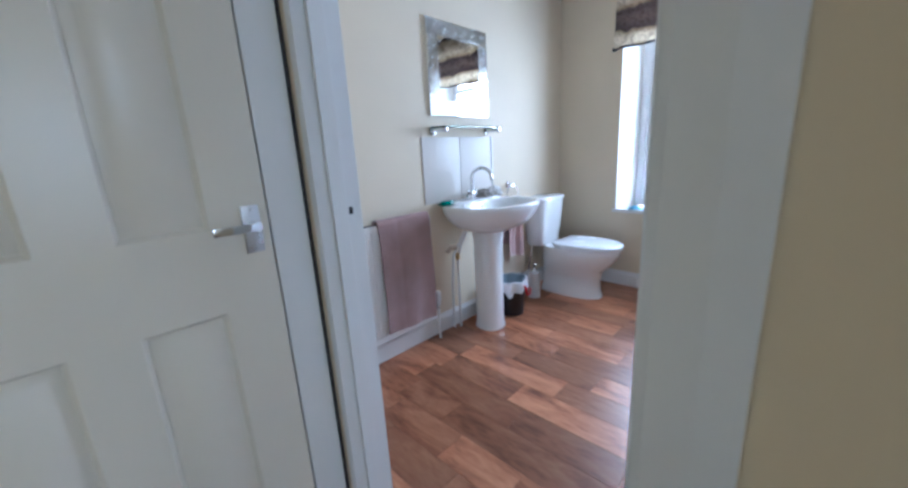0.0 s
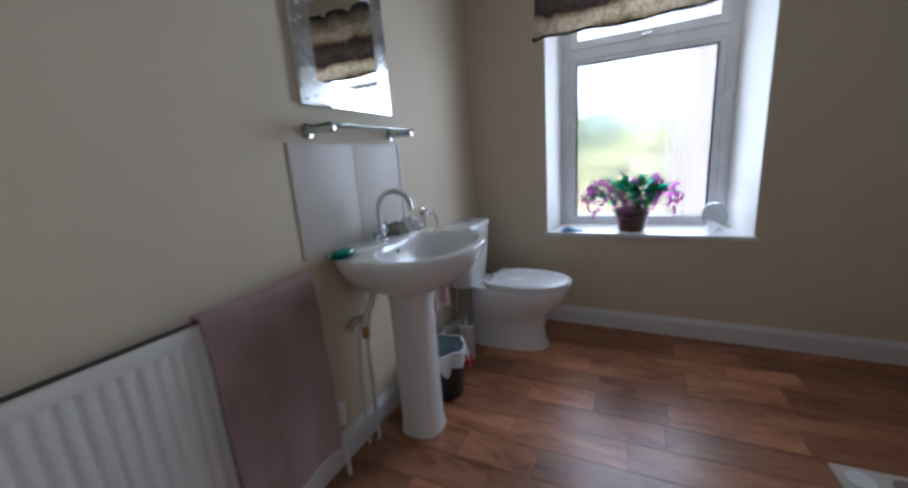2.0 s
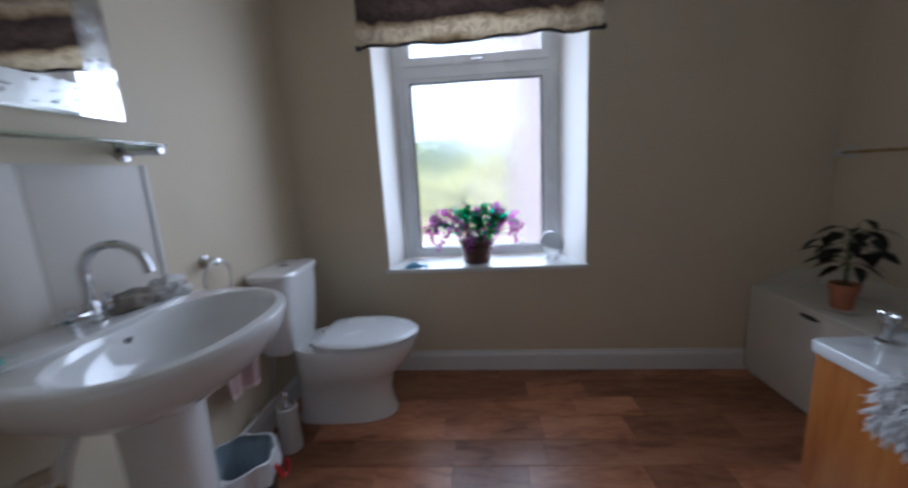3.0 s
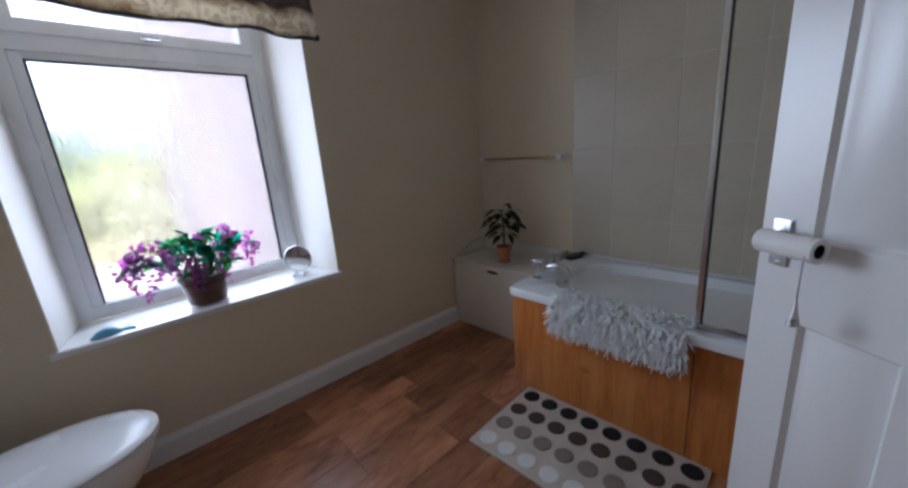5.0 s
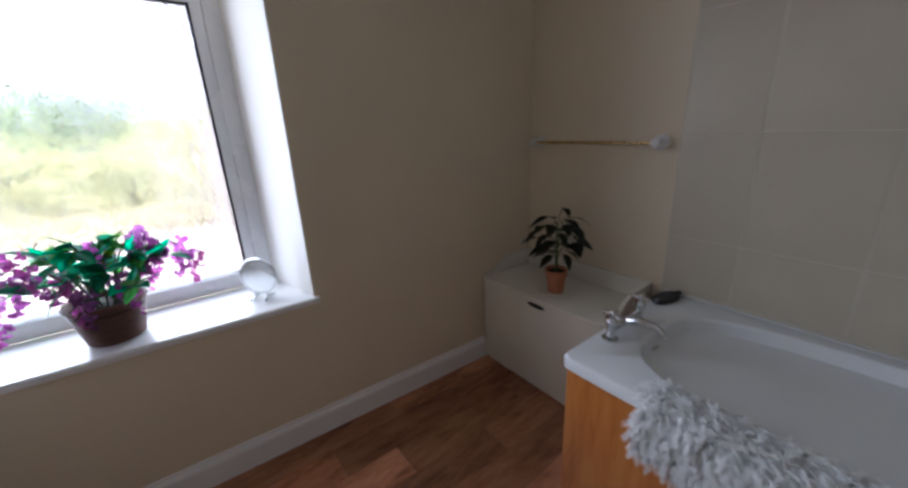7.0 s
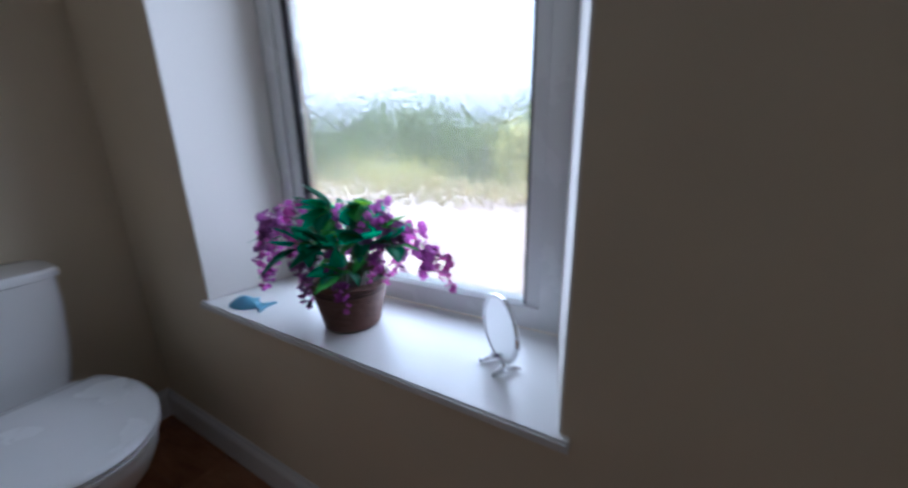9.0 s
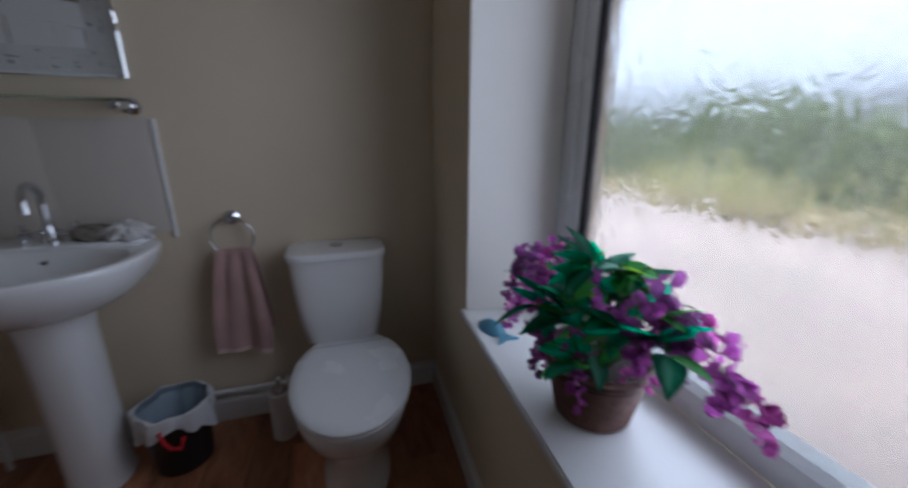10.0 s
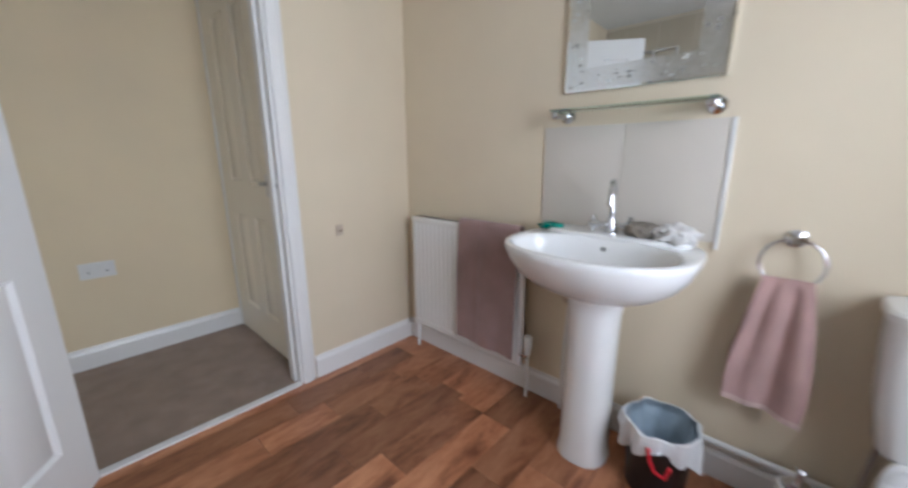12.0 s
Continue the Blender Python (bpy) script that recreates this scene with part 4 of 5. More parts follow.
toilet()
hook = thing("wall_hook", "small beige plastic hook plate on the wall", "hook", (0.467, 0.0005, 0.755))
part("plate", box(-0.018, 0.018, 0, 0.006, -0.028, 0.028, 0.003), BEIGE, hook)
part("peg", tube([(0, 0.005, 0.0), (0, 0.02, -0.004), (0, 0.026, 0.010)], 0.005, 10), BEIGE, hook)

# ---- on the window board ----
def leaf_mesh(length, width, bend, material, name="leaf"):
    bm = bmesh.new()
    n = 6
    rows = []
    for i in range(n + 1):
        u = i / n
        w = width * (math.sin(math.pi * min(1, u ** 0.75)) ** 0.9) * 0.5 + 0.0006
        z = bend * u * u
        rows.append([bm.verts.new((u * length, -w, z + 0.18 * w)), bm.verts.new((u * length, 0, z)), bm.verts.new((u * length, w, z + 0.18 * w))])
    for a, b in zip(rows, rows[1:]):
        for k in range(2):
            bm.faces.new((a[k], b[k], b[k + 1], a[k + 1]))
    bmesh.ops.solidify(bm, geom=bm.faces[:], thickness=0.0008)
    me = bpy.data.meshes.new(name)
    bm.to_mesh(me)
    bm.free()
    me.materials.append(material)
    me.shade_smooth()
    return me


def child(name, me, parent, m):
    ob = new(name, me)
    ob.parent = parent
    ob.matrix_basis = m
    return ob


def petals(length, seed, material):
    """A hanging raceme of small petals, thick above and pointed below."""
    rnd = random.Random(seed)
    bm = bmesh.new()
    for k in range(30):
        u = rnd.random() ** 1.25
        r = 0.026 * (1 - 0.75 * u) * rnd.uniform(0.5, 1.1)
        q = rnd.uniform(0, 6.283)
        s = rnd.uniform(0.009, 0.0135) * (1 - 0.4 * u)
        c = Vector((r * math.cos(q), r * math.sin(q), -u * length))
        m = Matrix.Translation(c) @ Euler((rnd.uniform(-1, 1), rnd.uniform(-1, 1), q)).to_matrix().to_4x4()
        ring = [bm.verts.new(m @ Vector((s * 1.2 * math.cos(a), s * math.sin(a), 0.35 * s * math.cos(2 * a)))) for a in [i * math.pi / 3 for i in range(6)]]
        mid = bm.verts.new(m @ Vector((0, 0, -0.5 * s)))
        for i in range(6):
            bm.faces.new((ring[i], ring[(i + 1) % 6], mid))
    bmesh.ops.solidify(bm, geom=bm.faces[:], thickness=0.0009)
    me = bpy.data.meshes.new("raceme")
    bm.to_mesh(me)
    bm.free()
    me.materials.append(material)
    me.shade_smooth()
    return me


def flower_pot():
    t = thing("flower_arrangement", "artificial purple flowers and green leaves in a brown pot", "potted flowers", (1.02, 2.595, SILL))
    prof = [(0.066, 0), (0.072, 0.003)]
    for i in range(13):
        z = 0.006 + i * 0.0095
        prof += [(0.073 + 0.028 * z / 0.13 + 0.0018, z), (0.073 + 0.028 * z / 0.13 - 0.0012, z + 0.006)]
    prof += [(0.106, 0.128), (0.108, 0.135), (0.104, 0.14), (0.097, 0.136), (0.09, 0.11)]
    part("pot", lathe(prof, 40), POT, t, "brown ribbed basket pot")
    part("filling", lathe([(0.096, 0.105), (0.097, 0.116), (0.06, 0.122), (0.02, 0.124)], 28), SOIL, t)
    rnd = random.Random(11)
    meshes = [leaf_mesh(l, w, b, LEAF[i % 4 if i != 3 else 3]) for i, (l, w, b) in enumerate(((0.085, 0.042, -0.018), (0.07, 0.034, -0.02), (0.095, 0.045, -0.03), (0.06, 0.028, -0.012), (0.08, 0.036, 0.006), (0.066, 0.033, -0.025), (0.10, 0.04, -0.04)))]
    tips = []
    for k in range(16):
        q = k * 2.399 + 0.3
        reach = (0.07 + 0.12 * rnd.random()) if k % 4 else 0.03
        x, y = reach * math.cos(q) * 1.35, reach * math.sin(q) * 0.62 - 0.01
        top = 0.36 - reach * 0.7 + rnd.uniform(-0.03, 0.02)
        pts = [(0.03 * math.cos(q), 0.03 * math.sin(q), 0.11), (x * 0.4, y * 0.4, 0.11 + (top - 0.11) * 0.65), (x * 0.8, y * 0.8, top), (x, y, top - 0.012)]
        part("stem", tube(pts, [0.0028, 0.0024, 0.002, 0.0014], 6), STEM, t)
        tips.append(pts)
        for j in range(8):
            u = rnd.uniform(0.3, 1.0)
            i = min(2, int(u * 3))
            p = Vector(pts[i]).lerp(Vector(pts[i + 1]), u * 3 - i)
            me = meshes[rnd.choice([0, 0, 1, 2, 2, 4, 5, 5, 6, 3 if k % 3 == 0 else 1])]
            child("leaf", me, t, Matrix.Translation(p) @ Euler((rnd.uniform(-0.6, 0.6), rnd.uniform(-1.0, 0.35), q + rnd.uniform(-1.3, 1.3))).to_matrix().to_4x4())
    racemes = [petals(0.135, 3, PETAL[0]), petals(0.165, 4, PETAL[1]), petals(0.12, 5, PETAL[2]), petals(0.15, 6, PETAL[0])]
    spots = [(-0.25, 0.0, 0.235), (-0.285, -0.02, 0.20), (-0.20, -0.06, 0.245), (-0.16, -0.09, 0.20), (-0.125, -0.08, 0.25), (-0.06, -0.11, 0.235), (-0.02, -0.125, 0.19), (0.05, -0.11, 0.22),
             (0.105, -0.05, 0.26), (0.125, 0.02, 0.265), (0.16, 0.0, 0.25), (0.225, -0.01, 0.26), (0.25, 0.01, 0.215), (0.175, 0.06, 0.25), (0.10, 0.09, 0.24), (-0.10, 0.08, 0.23), (0.02, -0.02, 0.31), (0.262, 0.03, 0.19), (-0.22, -0.05, 0.27), (0.14, -0.06, 0.29), (-0.20, 0.03, 0.29), (-0.15, -0.03, 0.30), (0.12, 0.0, 0.31)]
    for k, (x, y, z) in enumerate(spots):
        z += 0.025 if abs(x) > 0.1 else 0.015
        child("raceme", racemes[k % 4], t, Matrix.Translation((x, y, z)) @ Euler((rnd.uniform(-0.25, 0.25), 0.7 * x / 0.28 * -1, rnd.uniform(0, 6))).to_matrix().to_4x4())
        a, b, c = Vector((0.02 * math.copysign(1, x), 0, 0.11)), Vector((x * 0.6, y * 0.6, z + 0.09)), Vector((x, y, z - 0.01))
        bow = [a * (1 - u) ** 2 + b * 2 * u * (1 - u) + c * u * u for u in [i / 8 for i in range(9)]]
        part("stem", tube(bow, [0.0025 - 0.0017 * i / 8 for i in range(9)], 6), STEM, t)


flower_pot()


def table_mirror():
    t = thing("shaving_mirror", "small round chrome-framed mirror on the window board", "mirror", (1.458, 2.575, SILL), -40)
    bm = lying(lathe([(0.066, -0.004), (0.073, -0.004), (0.075, 0), (0.073, 0.005), (0.066, 0.005), (0.066, -0.004)], 44, caps=False), "Y", (0, 0, 0.095))
    part("rim", bm, CHROME, t)
    part("mirror_disc", lying(lathe([(0.067, -0.0025), (0.067, 0.0025)], 44), "Y", (0, 0, 0.095)), MIRROR, t, "round mirror glass", False)
    for s in (-1, 1):
        part("foot", tube([(s * 0.022, 0.0, 0.027), (s * 0.026, -0.004, 0.014), (s * 0.03, -0.03, 0.007), (s * 0.03, 0.036, 0.007), (s * 0.026, 0.004, 0.014)], 0.0045, 10), CHROME, t, "clear curved foot")


table_mirror()
fish = thing("blue_ornament", "blue glass fish ornament on the window board", "ornament", (0.655, 2.525, SILL), 12)
bm = loft([oval(-0.06, 0.045, 0.034, 0.0, 2.0, 28), oval(-0.058, 0.043, 0.032, 0.006, 2.0, 28), oval(-0.035, 0.02, 0.016, 0.022, 2.0, 28), oval(-0.015, 0.0, 0.004, 0.03, 2.0, 28)])
part("body", bm, BLUE, fish)
part("tail", prism([(0.038, -0.006), (0.078, -0.034), (0.068, 0.0), (0.078, 0.034), (0.038, 0.006)], 0, 0.007), BLUE, fish)
part("fin", prism([(-0.03, 0.028), (0.0, 0.05), (0.012, 0.028)], 0, 0.006), BLUE, fish)

# ---- bath side ----
BX, BT, BY = 2.115, 0.553, 1.65   # front edge, height and tap end


def bath():
    t = thing("bath", "white acrylic bath with varnished pine panels", "bath", (0, 0, 0))
    n = 72

    def rect(m, z, e=9.0):
        return [(x, y, z) for x, y, _ in [(( (BX + W) / 2 + (W - BX - 0.006 - 2 * m) / 2 * math.copysign(abs(math.cos(a)) ** (2 / e), math.cos(a))), (BY / 2 + (BY - 0.004 - 2 * m) / 2 * math.copysign(abs(math.sin(a)) ** (2 / e), math.sin(a))), 0) for a in [2 * math.pi * i / n for i in range(n)]]]

    def tub(sx, sy, z, e):
        cx, cy = (BX + W) / 2 + 0.005, BY / 2 - 0.02
        return [(cx + sx * math.copysign(abs(math.cos(a)) ** (2 / e), math.cos(a)), cy + sy * math.copysign(abs(math.sin(a)) ** (2 / e), math.sin(a)), z) for a in [2 * math.pi * i / n for i in range(n)]]
    rings = [rect(0.006, BT - 0.045, 40), rect(0, BT - 0.04, 40), rect(0, BT - 0.008, 40), rect(0.004, BT - 0.002, 40), rect(0.012, BT, 40),
             tub(0.29, 0.725, BT, 3.4), tub(0.282, 0.715, BT - 0.008, 3.4), tub(0.265, 0.69, BT - 0.12, 3.6), tub(0.245, 0.65, BT - 0.32, 3.6), tub(0.21, 0.60, BT - 0.37, 3.4), tub(0.1, 0.4, BT - 0.385, 3)]
    part("tub", loft(rings), ACRYLIC, t)
    seam = 0.83
    part("front_panel", box(BX + 0.028, BX + 0.044, seam + 0.0015, BY - 0.012, 0.002, BT - 0.042, 0.002), PINE, t, "knotty varnished pine panel")
    part("front_panel", box(BX + 0.028, BX + 0.044, 0.002, seam - 0.0015, 0.002, BT - 0.042, 0.002), PINE, t)
    part("end_panel", box(BX + 0.0445, W - 0.002, BY - 0.03, BY - 0.012, 0.002, BT - 0.042, 0.002), PINE, t)
    part("overflow", lying(lathe([(0.028, 0), (0.03, 0.006), (0.02, 0.014), (0.008, 0.016)], 22), "Y", (2.44, 1.497, BT - 0.065)), CHROME, t, "chrome overflow cover")
    bpy.data.objects[t.children[-1].name].data.flip_normals()
    part("sealant", tube([(W - 0.006, 0.01, BT + 0.003), (W - 0.006, BY - 0.01, BT + 0.003)], 0.005, 8), WHITE_PLASTIC, t)


bath()


def bath_taps():
    t = thing("bath_mixer", "chrome bath mixer tap with two cross handles", "tap", (2.40, 1.595, BT), 0)
    for s in (-0.09, 0.09):
        pil = part("pillar", lathe([(0.026, 0), (0.026, 0.006), (0.014, 0.012), (0.014, 0.05), (0.022, 0.056), (0.022, 0.07), (0.012, 0.082)], 20, (s, 0, 0)), CHROME, t)
        bm = tube([(s - 0.03, 0, 0.092), (s + 0.03, 0, 0.092)], 0.007, 10)
        tube([(s, -0.03, 0.092), (s, 0.03, 0.092)], 0.007, 10, bm)
        lathe([(0.01, 0.08), (0.01, 0.1), (0.005, 0.106)], 14, (s, 0, 0), bm=bm)
        part("cross_head", bm, CHROME, pil)
    bm = tube([(-0.09, 0, 0.035), (0.09, 0, 0.035)], 0.014, 14)
    tube([(0, 0, 0.035), (0, -0.05, 0.05), (0, -0.10, 0.052), (0, -0.125, 0.04), (0, -0.128, 0.028)], [0.015, 0.014, 0.012, 0.012, 0.012], 14, bm)
    part("spout", bm, CHROME, t)


bath_taps()
dark = thing("black_brush", "flat black brush resting on the bath corner", "brush", (2.735, 1.60, BT + 0.001), -14)
part("head", loft([oval(-0.07, 0.05, 0.03, 0.0, 2.6, 32), oval(-0.075, 0.055, 0.034, 0.012, 2.6, 32), oval(-0.07, 0.05, 0.028, 0.022, 2.6, 32)]), BLACK, dark)
part("handle", tube([(0.03, 0, 0.014), (0.06, 0.0, 0.018), (0.072, 0.0, 0.014)], [0.012, 0.009, 0.006], 10), BLACK, dark)
plug = thing("bath_plug", "black rubber plug on its chain in the bath", "plug", (2.52, 1.50, BT - 0.20))
part("stopper", lathe([(0.02, 0), (0.023, 0.004), (0.021, 0.014), (0.006, 0.016), (0.006, 0.026)], 18), BLACK, plug)
part("chain", tube([(0, 0, 0.025), (-0.01, 0.012, 0.08), (-0.04, 0.02, 0.13), (-0.072, 0.008, 0.14)], 0.002, 6), CHROME, plug)


def shower_screen():
    t = thing("shower_screen", "clear glass folding shower screen with chrome posts", "shower screen", (2.175, 0, BT + 0.001))
    hgt = 1.42
    for y in (0.835, 0.66, 0.012):
        part("post", box(-0.010, 0.010, y - 0.009, y + 0.009, 0.0, hgt, 0.004), FRAME, t, "polished chrome post")
        if y > 0.1:
            part("seal", box(-0.0075, 0.0075, y - 0.0140, y - 0.0092, 0.023, hgt - 0.021), GASKET_AND_GAP, t, "dark rubber seal")
    for a, b in ((0.674, 0.824), (0.023, 0.648)):
        g = part("glass", box(-0.003, 0.003, a, b, 0.018, hgt - 0.005), SCREEN, t, "clear shower glass", False)
        g.visible_shadow = False
        part("bottom_rail", box(-0.010, 0.010, a, b, 0.001, 0.022, 0.003), STEEL, t, "dark metal bottom rail")
        part("top_rail", box(-0.010, 0.010, a, b, hgt - 0.02, hgt, 0.003), CHROME, t)


shower_screen()


def shaggy_rug():
    """A long-pile bath rug thrown over the bath's front edge."""
    t = thing("shaggy_bath_rug", "white shaggy rug draped over the bath edge", "rug", (BX, 1.115, BT))
    L, down, over, inside = 0.53, 0.12, 0.085, 0.05
    total = down + over + inside

    def spine(u):
        s = u * total
        if s < down:
            return Vector((-0.010, 0, s - down)), Vector((-1, 0, 0.15))
        if s < down + over:
            return Vector((s - down - 0.006, 0, 0.010)), Vector((-0.2, 0, 1))
        return Vector((over - 0.004, 0, 0.010 - (s - down - over))), Vector((1, 0, 0.2))
    bm = sheet(16, 30, lambda u, v: spine(u)[0] + Vector((0, (v - 0.5) * L, 0)), 0.007)
    part("backing", bm, FUR, t)
    rnd = random.Random(21)
    verts, faces = [], []
    for k in range(3800):
        u, v = rnd.random() ** 1.15, rnd.random()
        p, nm = spine(u)
        p = p + Vector((0, (v - 0.5) * L, 0))
        d = (nm + Vector((rnd.gauss(0, 0.3), rnd.gauss(0, 0.6), rnd.gauss(-0.25, 0.4)))).normalized()
        ln = rnd.uniform(0.034, 0.06)
        side = d.cross(Vector((rnd.gauss(0, 1), rnd.gauss(0, 1), rnd.gauss(0, 1)))).normalized()
        up = side.cross(d)
        base = len(verts)
        for j, (f, wd) in enumerate(((0.0, 0.0028), (0.6, 0.0040), (1.0, 0.0012))):
            q = p + d * ln * f + Vector((0, 0, -0.026 * f * f))
            for a in (0, 2.094, 4.189):
                verts.append(q + (side * math.cos(a) + up * math.sin(a)) * wd)
        for j in range(2):
            for a in range(3):
                faces.append((base + 3 * j + a, base + 3 * j + (a + 1) % 3, base + 3 * j + 3 + (a + 1) % 3, base + 3 * j + 3 + a))
    me = bpy.data.meshes.new("shag")
    me.from_pydata(verts, [], faces)
    me.materials.append(FUR)
    pile = new("shag", me)
    pile.parent = t
    tagged(pile, "long white shaggy pile", kind="stuff")


shaggy_rug()


def dot_mat():
    t = thing("bath_mat", "beige mat with rows of graded dots beside the bath", "mat", (1.908, 1.137, 0.001), 1.2)
    hx, hy = 0.237, 0.405
    part("base", box(-hx, hx, -hy, hy, 0, 0.010, 0.004), MAT, t)
    discs = []
    for m in DOTS:
        bm = lathe([(0.039, 0.0095), (0.039, 0.0112), (0.036, 0.0128), (0.02, 0.0134)], 28, sx=1.0, sy=1.0)
        me = bpy.data.meshes.new("dot")
        bm.to_mesh(me)
        bm.free()
        me.materials.append(m)
        me.shade_smooth()
        discs.append(me)
    for i in range(4):
        for k in range(8):
            child("dot", discs[i], t, Matrix.Translation((hx - 0.062 - i * 0.1165, -hy + 0.053 + k * 0.0998, 0)))


dot_mat()


def storage_chest():
    t = thing("storage_chest", "cream painted wooden chest with scrolled upstand", "chest", (2.47, 1.70, 0))
    dx, dy, h = 0.345, 0.70, 0.47
    part("body", box(0.0, dx, 0, dy, 0.03, h, 0.004), CHEST, t)
    part("plinth", box(0.015, dx - 0.01, 0.015, dy - 0.015, 0.0, 0.03), CHEST, t)
    part("lid", box(-0.008, dx - 0.016, 0.016, dy - 0.016, h + 0.001, h + 0.021, 0.005), CHEST, t)
    part("hand_slot", loft([[(-0.0015 + k * 0.001, 0.345 + 0.05 * math.cos(a), h - 0.022 + 0.011 * math.sin(a)) for a in [2 * math.pi * i / 24 for i in range(24)]] for k in (0, 1)]), BLACK, t, "dark hand slot")
    side = [(0.0, h), (0.0, h + 0.018), (0.02, h + 0.026), (0.06, h + 0.03), (0.1, h + 0.045), (0.14, h + 0.078), (0.2, h + 0.1), (dx - 0.001, h + 0.104), (dx - 0.001, h)]
    for y0 in (0.0, dy - 0.015):
        part("side_scroll", loft([[(x, y, z) for x, z in side] for y in (y0, y0 + 0.015)]), CHEST, t, "scrolled chest side")
    part("back_rail", box(dx - 0.015, dx, 0.0155, dy - 0.0155, h, h + 0.103, 0.004), CHEST, t)


storage_chest()


def pot_plant():
    z = 0.4915
    s = thing("plant_saucer", "cream saucer under the potted plant", "saucer", (2.575, 2.02, z))
    part("dish", lathe([(0.05, 0), (0.075, 0.008), (0.078, 0.012), (0.06, 0.009), (0.02, 0.006)], 32), CHEST, s)
    t = thing("potted_plant", "small dark-leaved plant in a terracotta pot", "plant", (2.575, 2.02, z + 0.006))
    part("pot", lathe([(0.034, 0), (0.036, 0.002), (0.045, 0.085), (0.05, 0.086), (0.051, 0.112), (0.046, 0.112), (0.043, 0.095)], 32), TERRA, t, "terracotta pot")
    part("soil", lathe([(0.043, 0.092), (0.043, 0.098), (0.01, 0.101)], 20), SOIL, t)
    rnd = random.Random(8)
    part("stem", tube([(0, 0, 0.095), (0.004, 0.004, 0.18), (-0.004, 0.0, 0.26), (0.0, 0.004, 0.33)], [0.007, 0.006, 0.005, 0.003], 8), STEM, t)
    big = [leaf_mesh(l, w, b, DARK_LEAF) for l, w, b in ((0.10, 0.052, -0.03), (0.085, 0.046, -0.02), (0.075, 0.04, -0.035))]
    for k in range(30):
        q, zz = k * 2.399, 0.17 + 0.185 * (k / 29)
        r = rnd.uniform(0.03, 0.085) * (1.15 if k > 9 else 0.7)
        p = Vector((r * math.cos(q), r * math.sin(q), zz + rnd.uniform(-0.01, 0.03)))
        part("stalk", tube([(0, 0.002, zz - 0.02), (p.x * 0.6, p.y * 0.6, zz + 0.012), tuple(p)], 0.0015, 5), STEM, t)
        child("leaf", big[k % 3], t, Matrix.Translation(p) @ Euler((rnd.uniform(-0.3, 0.3), rnd.uniform(-0.1, 0.5), q + rnd.uniform(-0.6, 0.6))).to_matrix().to_4x4())


pot_plant()


def towel_rail():
    t = thing("towel_rail", "slim metal towel rail with round white ends", "towel rail", (W, 2.03, 1.155))
    part("bar", tube([(-0.055, -0.30, 0), (-0.055, 0.30, 0)], 0.007, 12), BRASS, t, "tarnished metal bar")
    for y in (-0.30, 0.30):
        p = part("end_post", lying(lathe([(0.03, 0), (0.03, 0.006), (0.018, 0.014), (0.016, 0.05), (0.019, 0.056), (0.019, 0.066), (0.012, 0.07)], 20), "X", (-0.0705, y, 0)), WHITE_PLASTIC, t, "round white end post")
        for v in p.data.vertices:
            v.co.x = -0.0715 - v.co.x
        p.data.flip_normals()


towel_rail()
socket = thing("wall_socket", "white double plug socket on the hall wall", "socket", (1.34, HS + 0.0005, 0.535))
part("plate", box(-0.073, 0.073, 0, 0.009, -0.043, 0.043, 0.004), WHITE_PLASTIC, socket)
for x in (-0.036, 0.036):
    part("switch", box(x - 0.008, x + 0.008, 0.009, 0.012, 0.008, 0.03, 0.002), WHITE_PLASTIC, socket)
    part("socket_hole", box(x - 0.003, x + 0.003, 0.009, 0.0096, -0.012, -0.002), BLACK, socket)

# ---- outside the window ----
structure("ground", box(-400, 400, 2.93, 700, -0.5, -0.35), CONCRETE, "pale wet yard ground reaching far off", "ground")
ext = thing("neighbour_house", "peach rendered house wing outside the window", "house", (1.92, 3.0, -0.35))
part("wall", box(0, 5, 0, 7.3, 0, 4.6), PEACH, ext, "peach rendered wall", False)
part("roof", prism([(-0.2, 0.0), (5.2, 0.0), (5.2, 7.5), (-0.2, 7.5)], 4.6, 4.75), SLATE, ext, "grey slate roof edge", False)


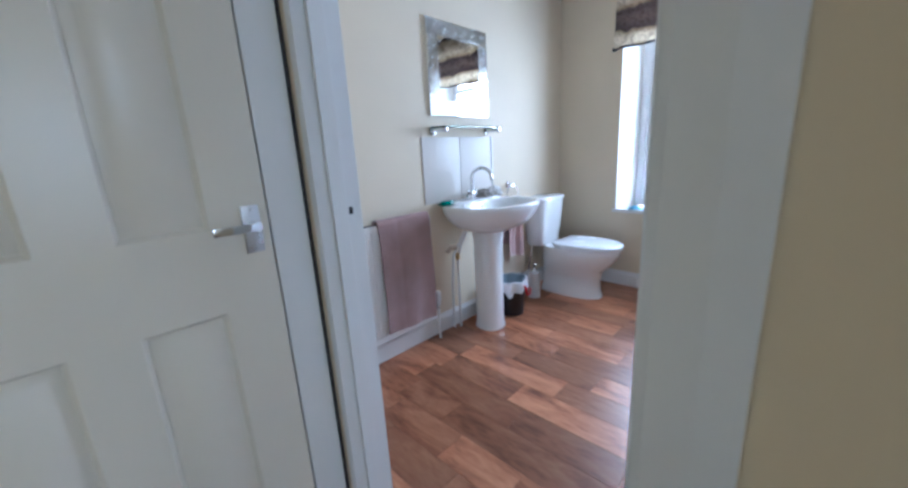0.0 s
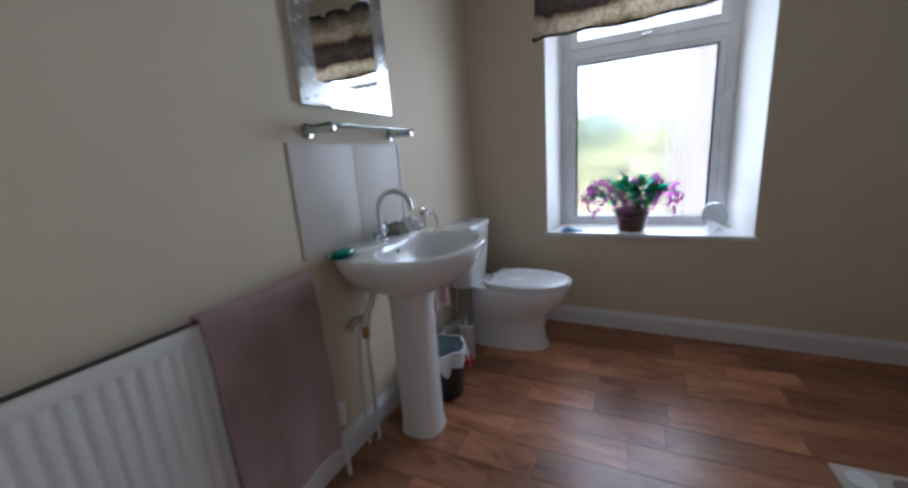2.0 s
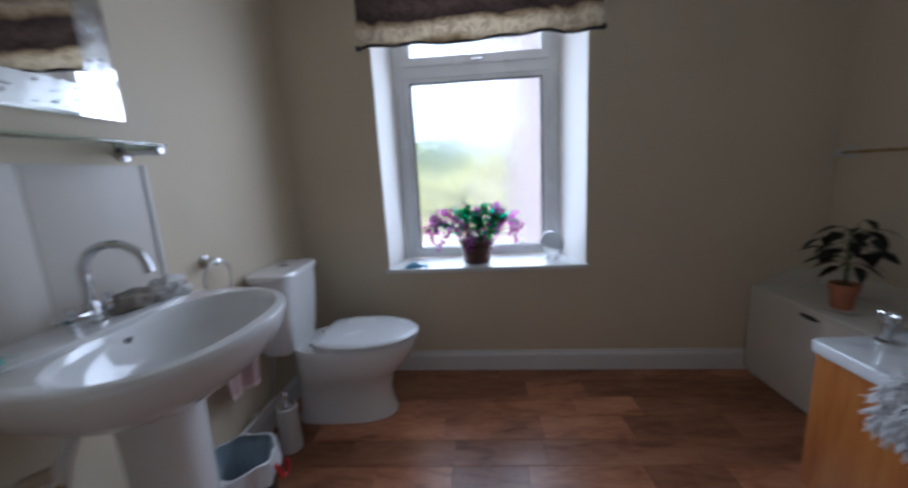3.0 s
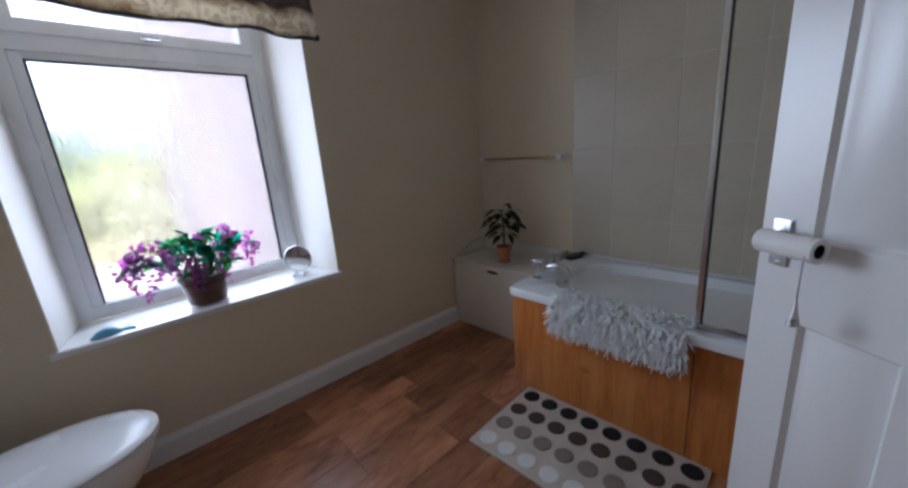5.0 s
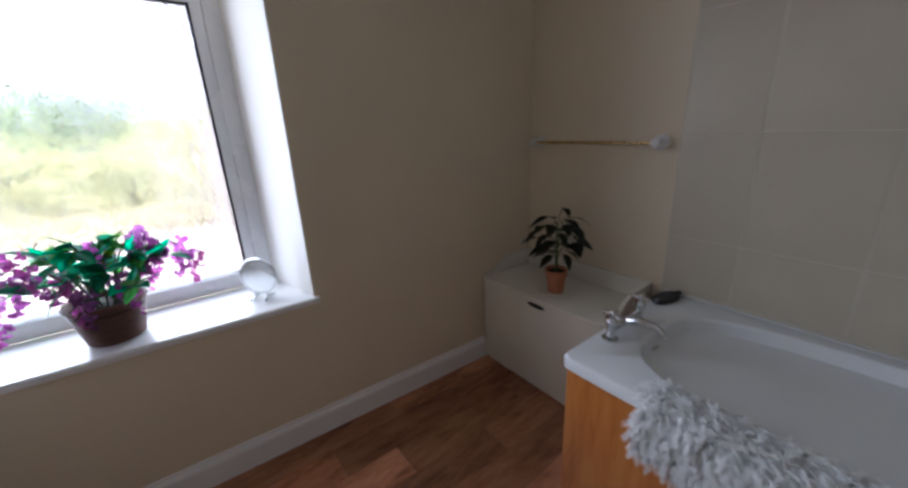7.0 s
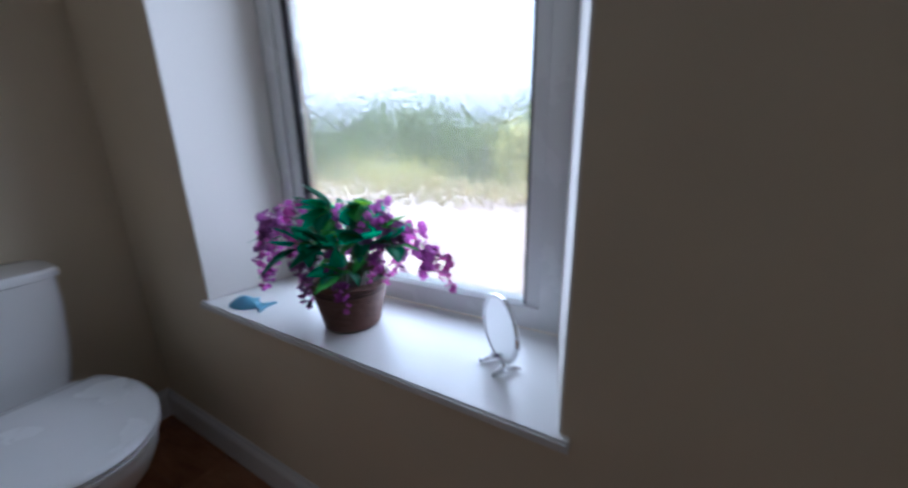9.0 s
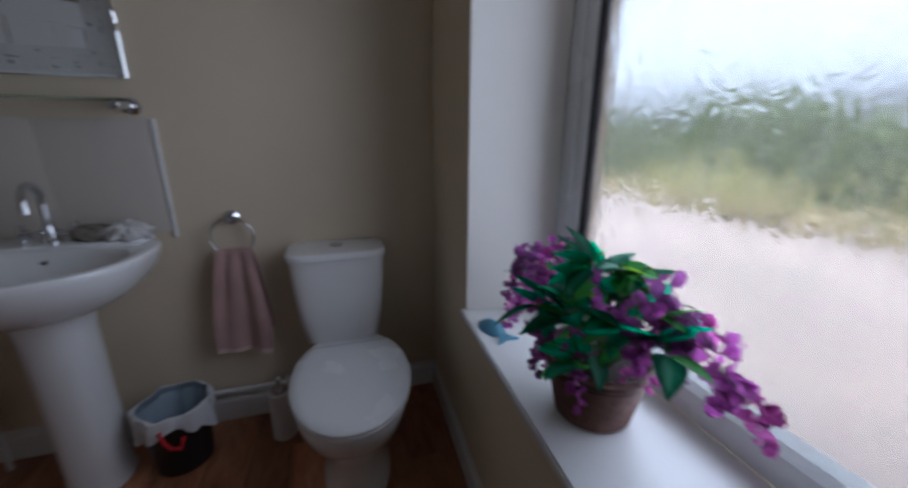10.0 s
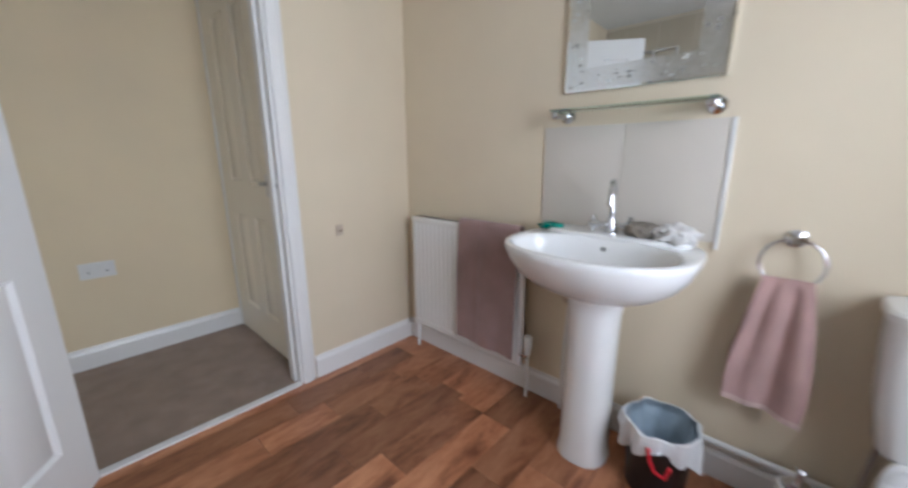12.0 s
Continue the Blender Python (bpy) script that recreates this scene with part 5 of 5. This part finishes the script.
def foliage(name, label, at, size, count, material, seed, leaf=0.09):
    """A ragged bank of leaves round a bumpy core."""
    t = thing(name, label, "shrub", at)
    rnd = random.Random(seed)
    verts, faces = [], []
    for k in range(count):
        u = Vector((rnd.uniform(-1, 1), rnd.uniform(-1, 1), rnd.random()))
        top = 0.72 + 0.45 * noise.noise(Vector((u.x * size[0] * 0.55 + seed, u.y, 0.3)))
        c = Vector((u.x * size[0], u.y * size[1], u.z * size[2] * top))
        m = Euler((rnd.uniform(0, 6), rnd.uniform(0, 6), rnd.uniform(0, 6))).to_matrix()
        s = leaf * rnd.uniform(0.6, 1.5)
        b = len(verts)
        verts += [c + m @ Vector(p) for p in ((-s, 0, 0), (0, -0.45 * s, 0.1 * s), (s, 0, 0), (0, 0.45 * s, 0.1 * s))]
        faces += [(b, b + 1, b + 2), (b, b + 2, b + 3)]
    me = bpy.data.meshes.new("leaves")
    me.from_pydata(verts, [], faces)
    me.materials.append(material)
    ob = new("leaves", me)
    ob.parent = t
    tagged(ob, kind="stuff")
    for i in range(6):
        x = (-0.8 + 0.32 * i) * size[0]
        part("trunk", tube([(x, 0, -0.05), (x + 0.1, 0.05, size[2] * 0.35), (x - 0.1, 0, size[2] * 0.6)], [0.06, 0.045, 0.02], 7), STONE, t)


foliage("hedge", "ragged green hedge across the yard", (-6.6, 11.6, -0.35), (7.6, 1.0, 2.9), 11000, HEDGE[0], 2, 0.12)
foliage("low_hedge", "low yellow-green hedge beside the house wing", (1.2, 10.9, -0.35), (3.0, 0.8, 2.4), 4800, HEDGE[1], 5, 0.09)
foliage("yellow_shrub", "yellow-green shrub in front of the hedge", (-4.6, 10.2, -0.35), (1.5, 0.7, 1.3), 1800, HEDGE[1], 7, 0.09)
foliage("dry_grass_bank", "dry grass bank at the yard's edge", (-3.0, 9.9, -0.35), (8.0, 0.6, 0.55), 4500, HEDGE[2], 9, 0.08)

# ---- tiles over the bath and planks on the floor ----
tiles = thing("bath_tiles", "beige-grey glazed wall tiles over the bath", "wall tiles", (W, 0, BT + 0.012), kind="structure")
part("grout", box(-0.0098, -0.0005, 0.001, 1.66, 0, 1.82), GROUT, tiles, "pale grout bed", False)
tw, th = 0.305, 0.395
shared = {}
y = 1.66
first = True
while y > 0.02:
    w = min(0.24 if first else tw, y - 0.002)
    first = False
    z = -0.165
    while z < 1.80:
        z0, z1 = max(z, 0.002), min(z + th, 1.818)
        key = (round(w, 3), round(z1 - z0, 3))
        if key not in shared:
            bm = box(-0.0055, 0, 0.0015, w - 0.0015, 0.0015, z1 - z0 - 0.0015, 0.0015, 1)
            me = bpy.data.meshes.new("tile")
            bm.to_mesh(me)
            bm.free()
            me.materials.append(TILE)
            shared[key] = me
        child("tile", shared[key], tiles, pose(-0.006, y - w, z0, 0, random.uniform(-0.12, 0.12), random.uniform(-0.12, 0.12)))
        z += th
    y -= w

planks = bpy.data.objects["floor"]
shared = {}
rnd = random.Random(4)
yy, row = -0.083, 0
while yy < DN:
    a, b = max(yy, 0.0), min(yy + 0.15, DN)
    x = -rnd.uniform(0.0, 0.5)
    while x < W:
        ln = rnd.choice((0.3, 0.38, 0.45, 0.6, 0.75))
        x0, x1 = max(x, 0.0), min(x + ln, W)
        if x1 - x0 > 0.01 and b - a > 0.01:
            key = (round(x1 - x0, 3), round(b - a, 3))
            if key not in shared:
                bm = box(0.0004, key[0] - 0.0004, 0.0004, key[1] - 0.0004, -0.004, 0, 0.0008, 1)
                me = bpy.data.meshes.new("plank")
                bm.to_mesh(me)
                bm.free()
                me.materials.append(FLOOR)
                shared[key] = me
            child("plank", shared[key], planks, pose(x0, a, 0))
        x += ln
    yy += 0.15
    row += 1
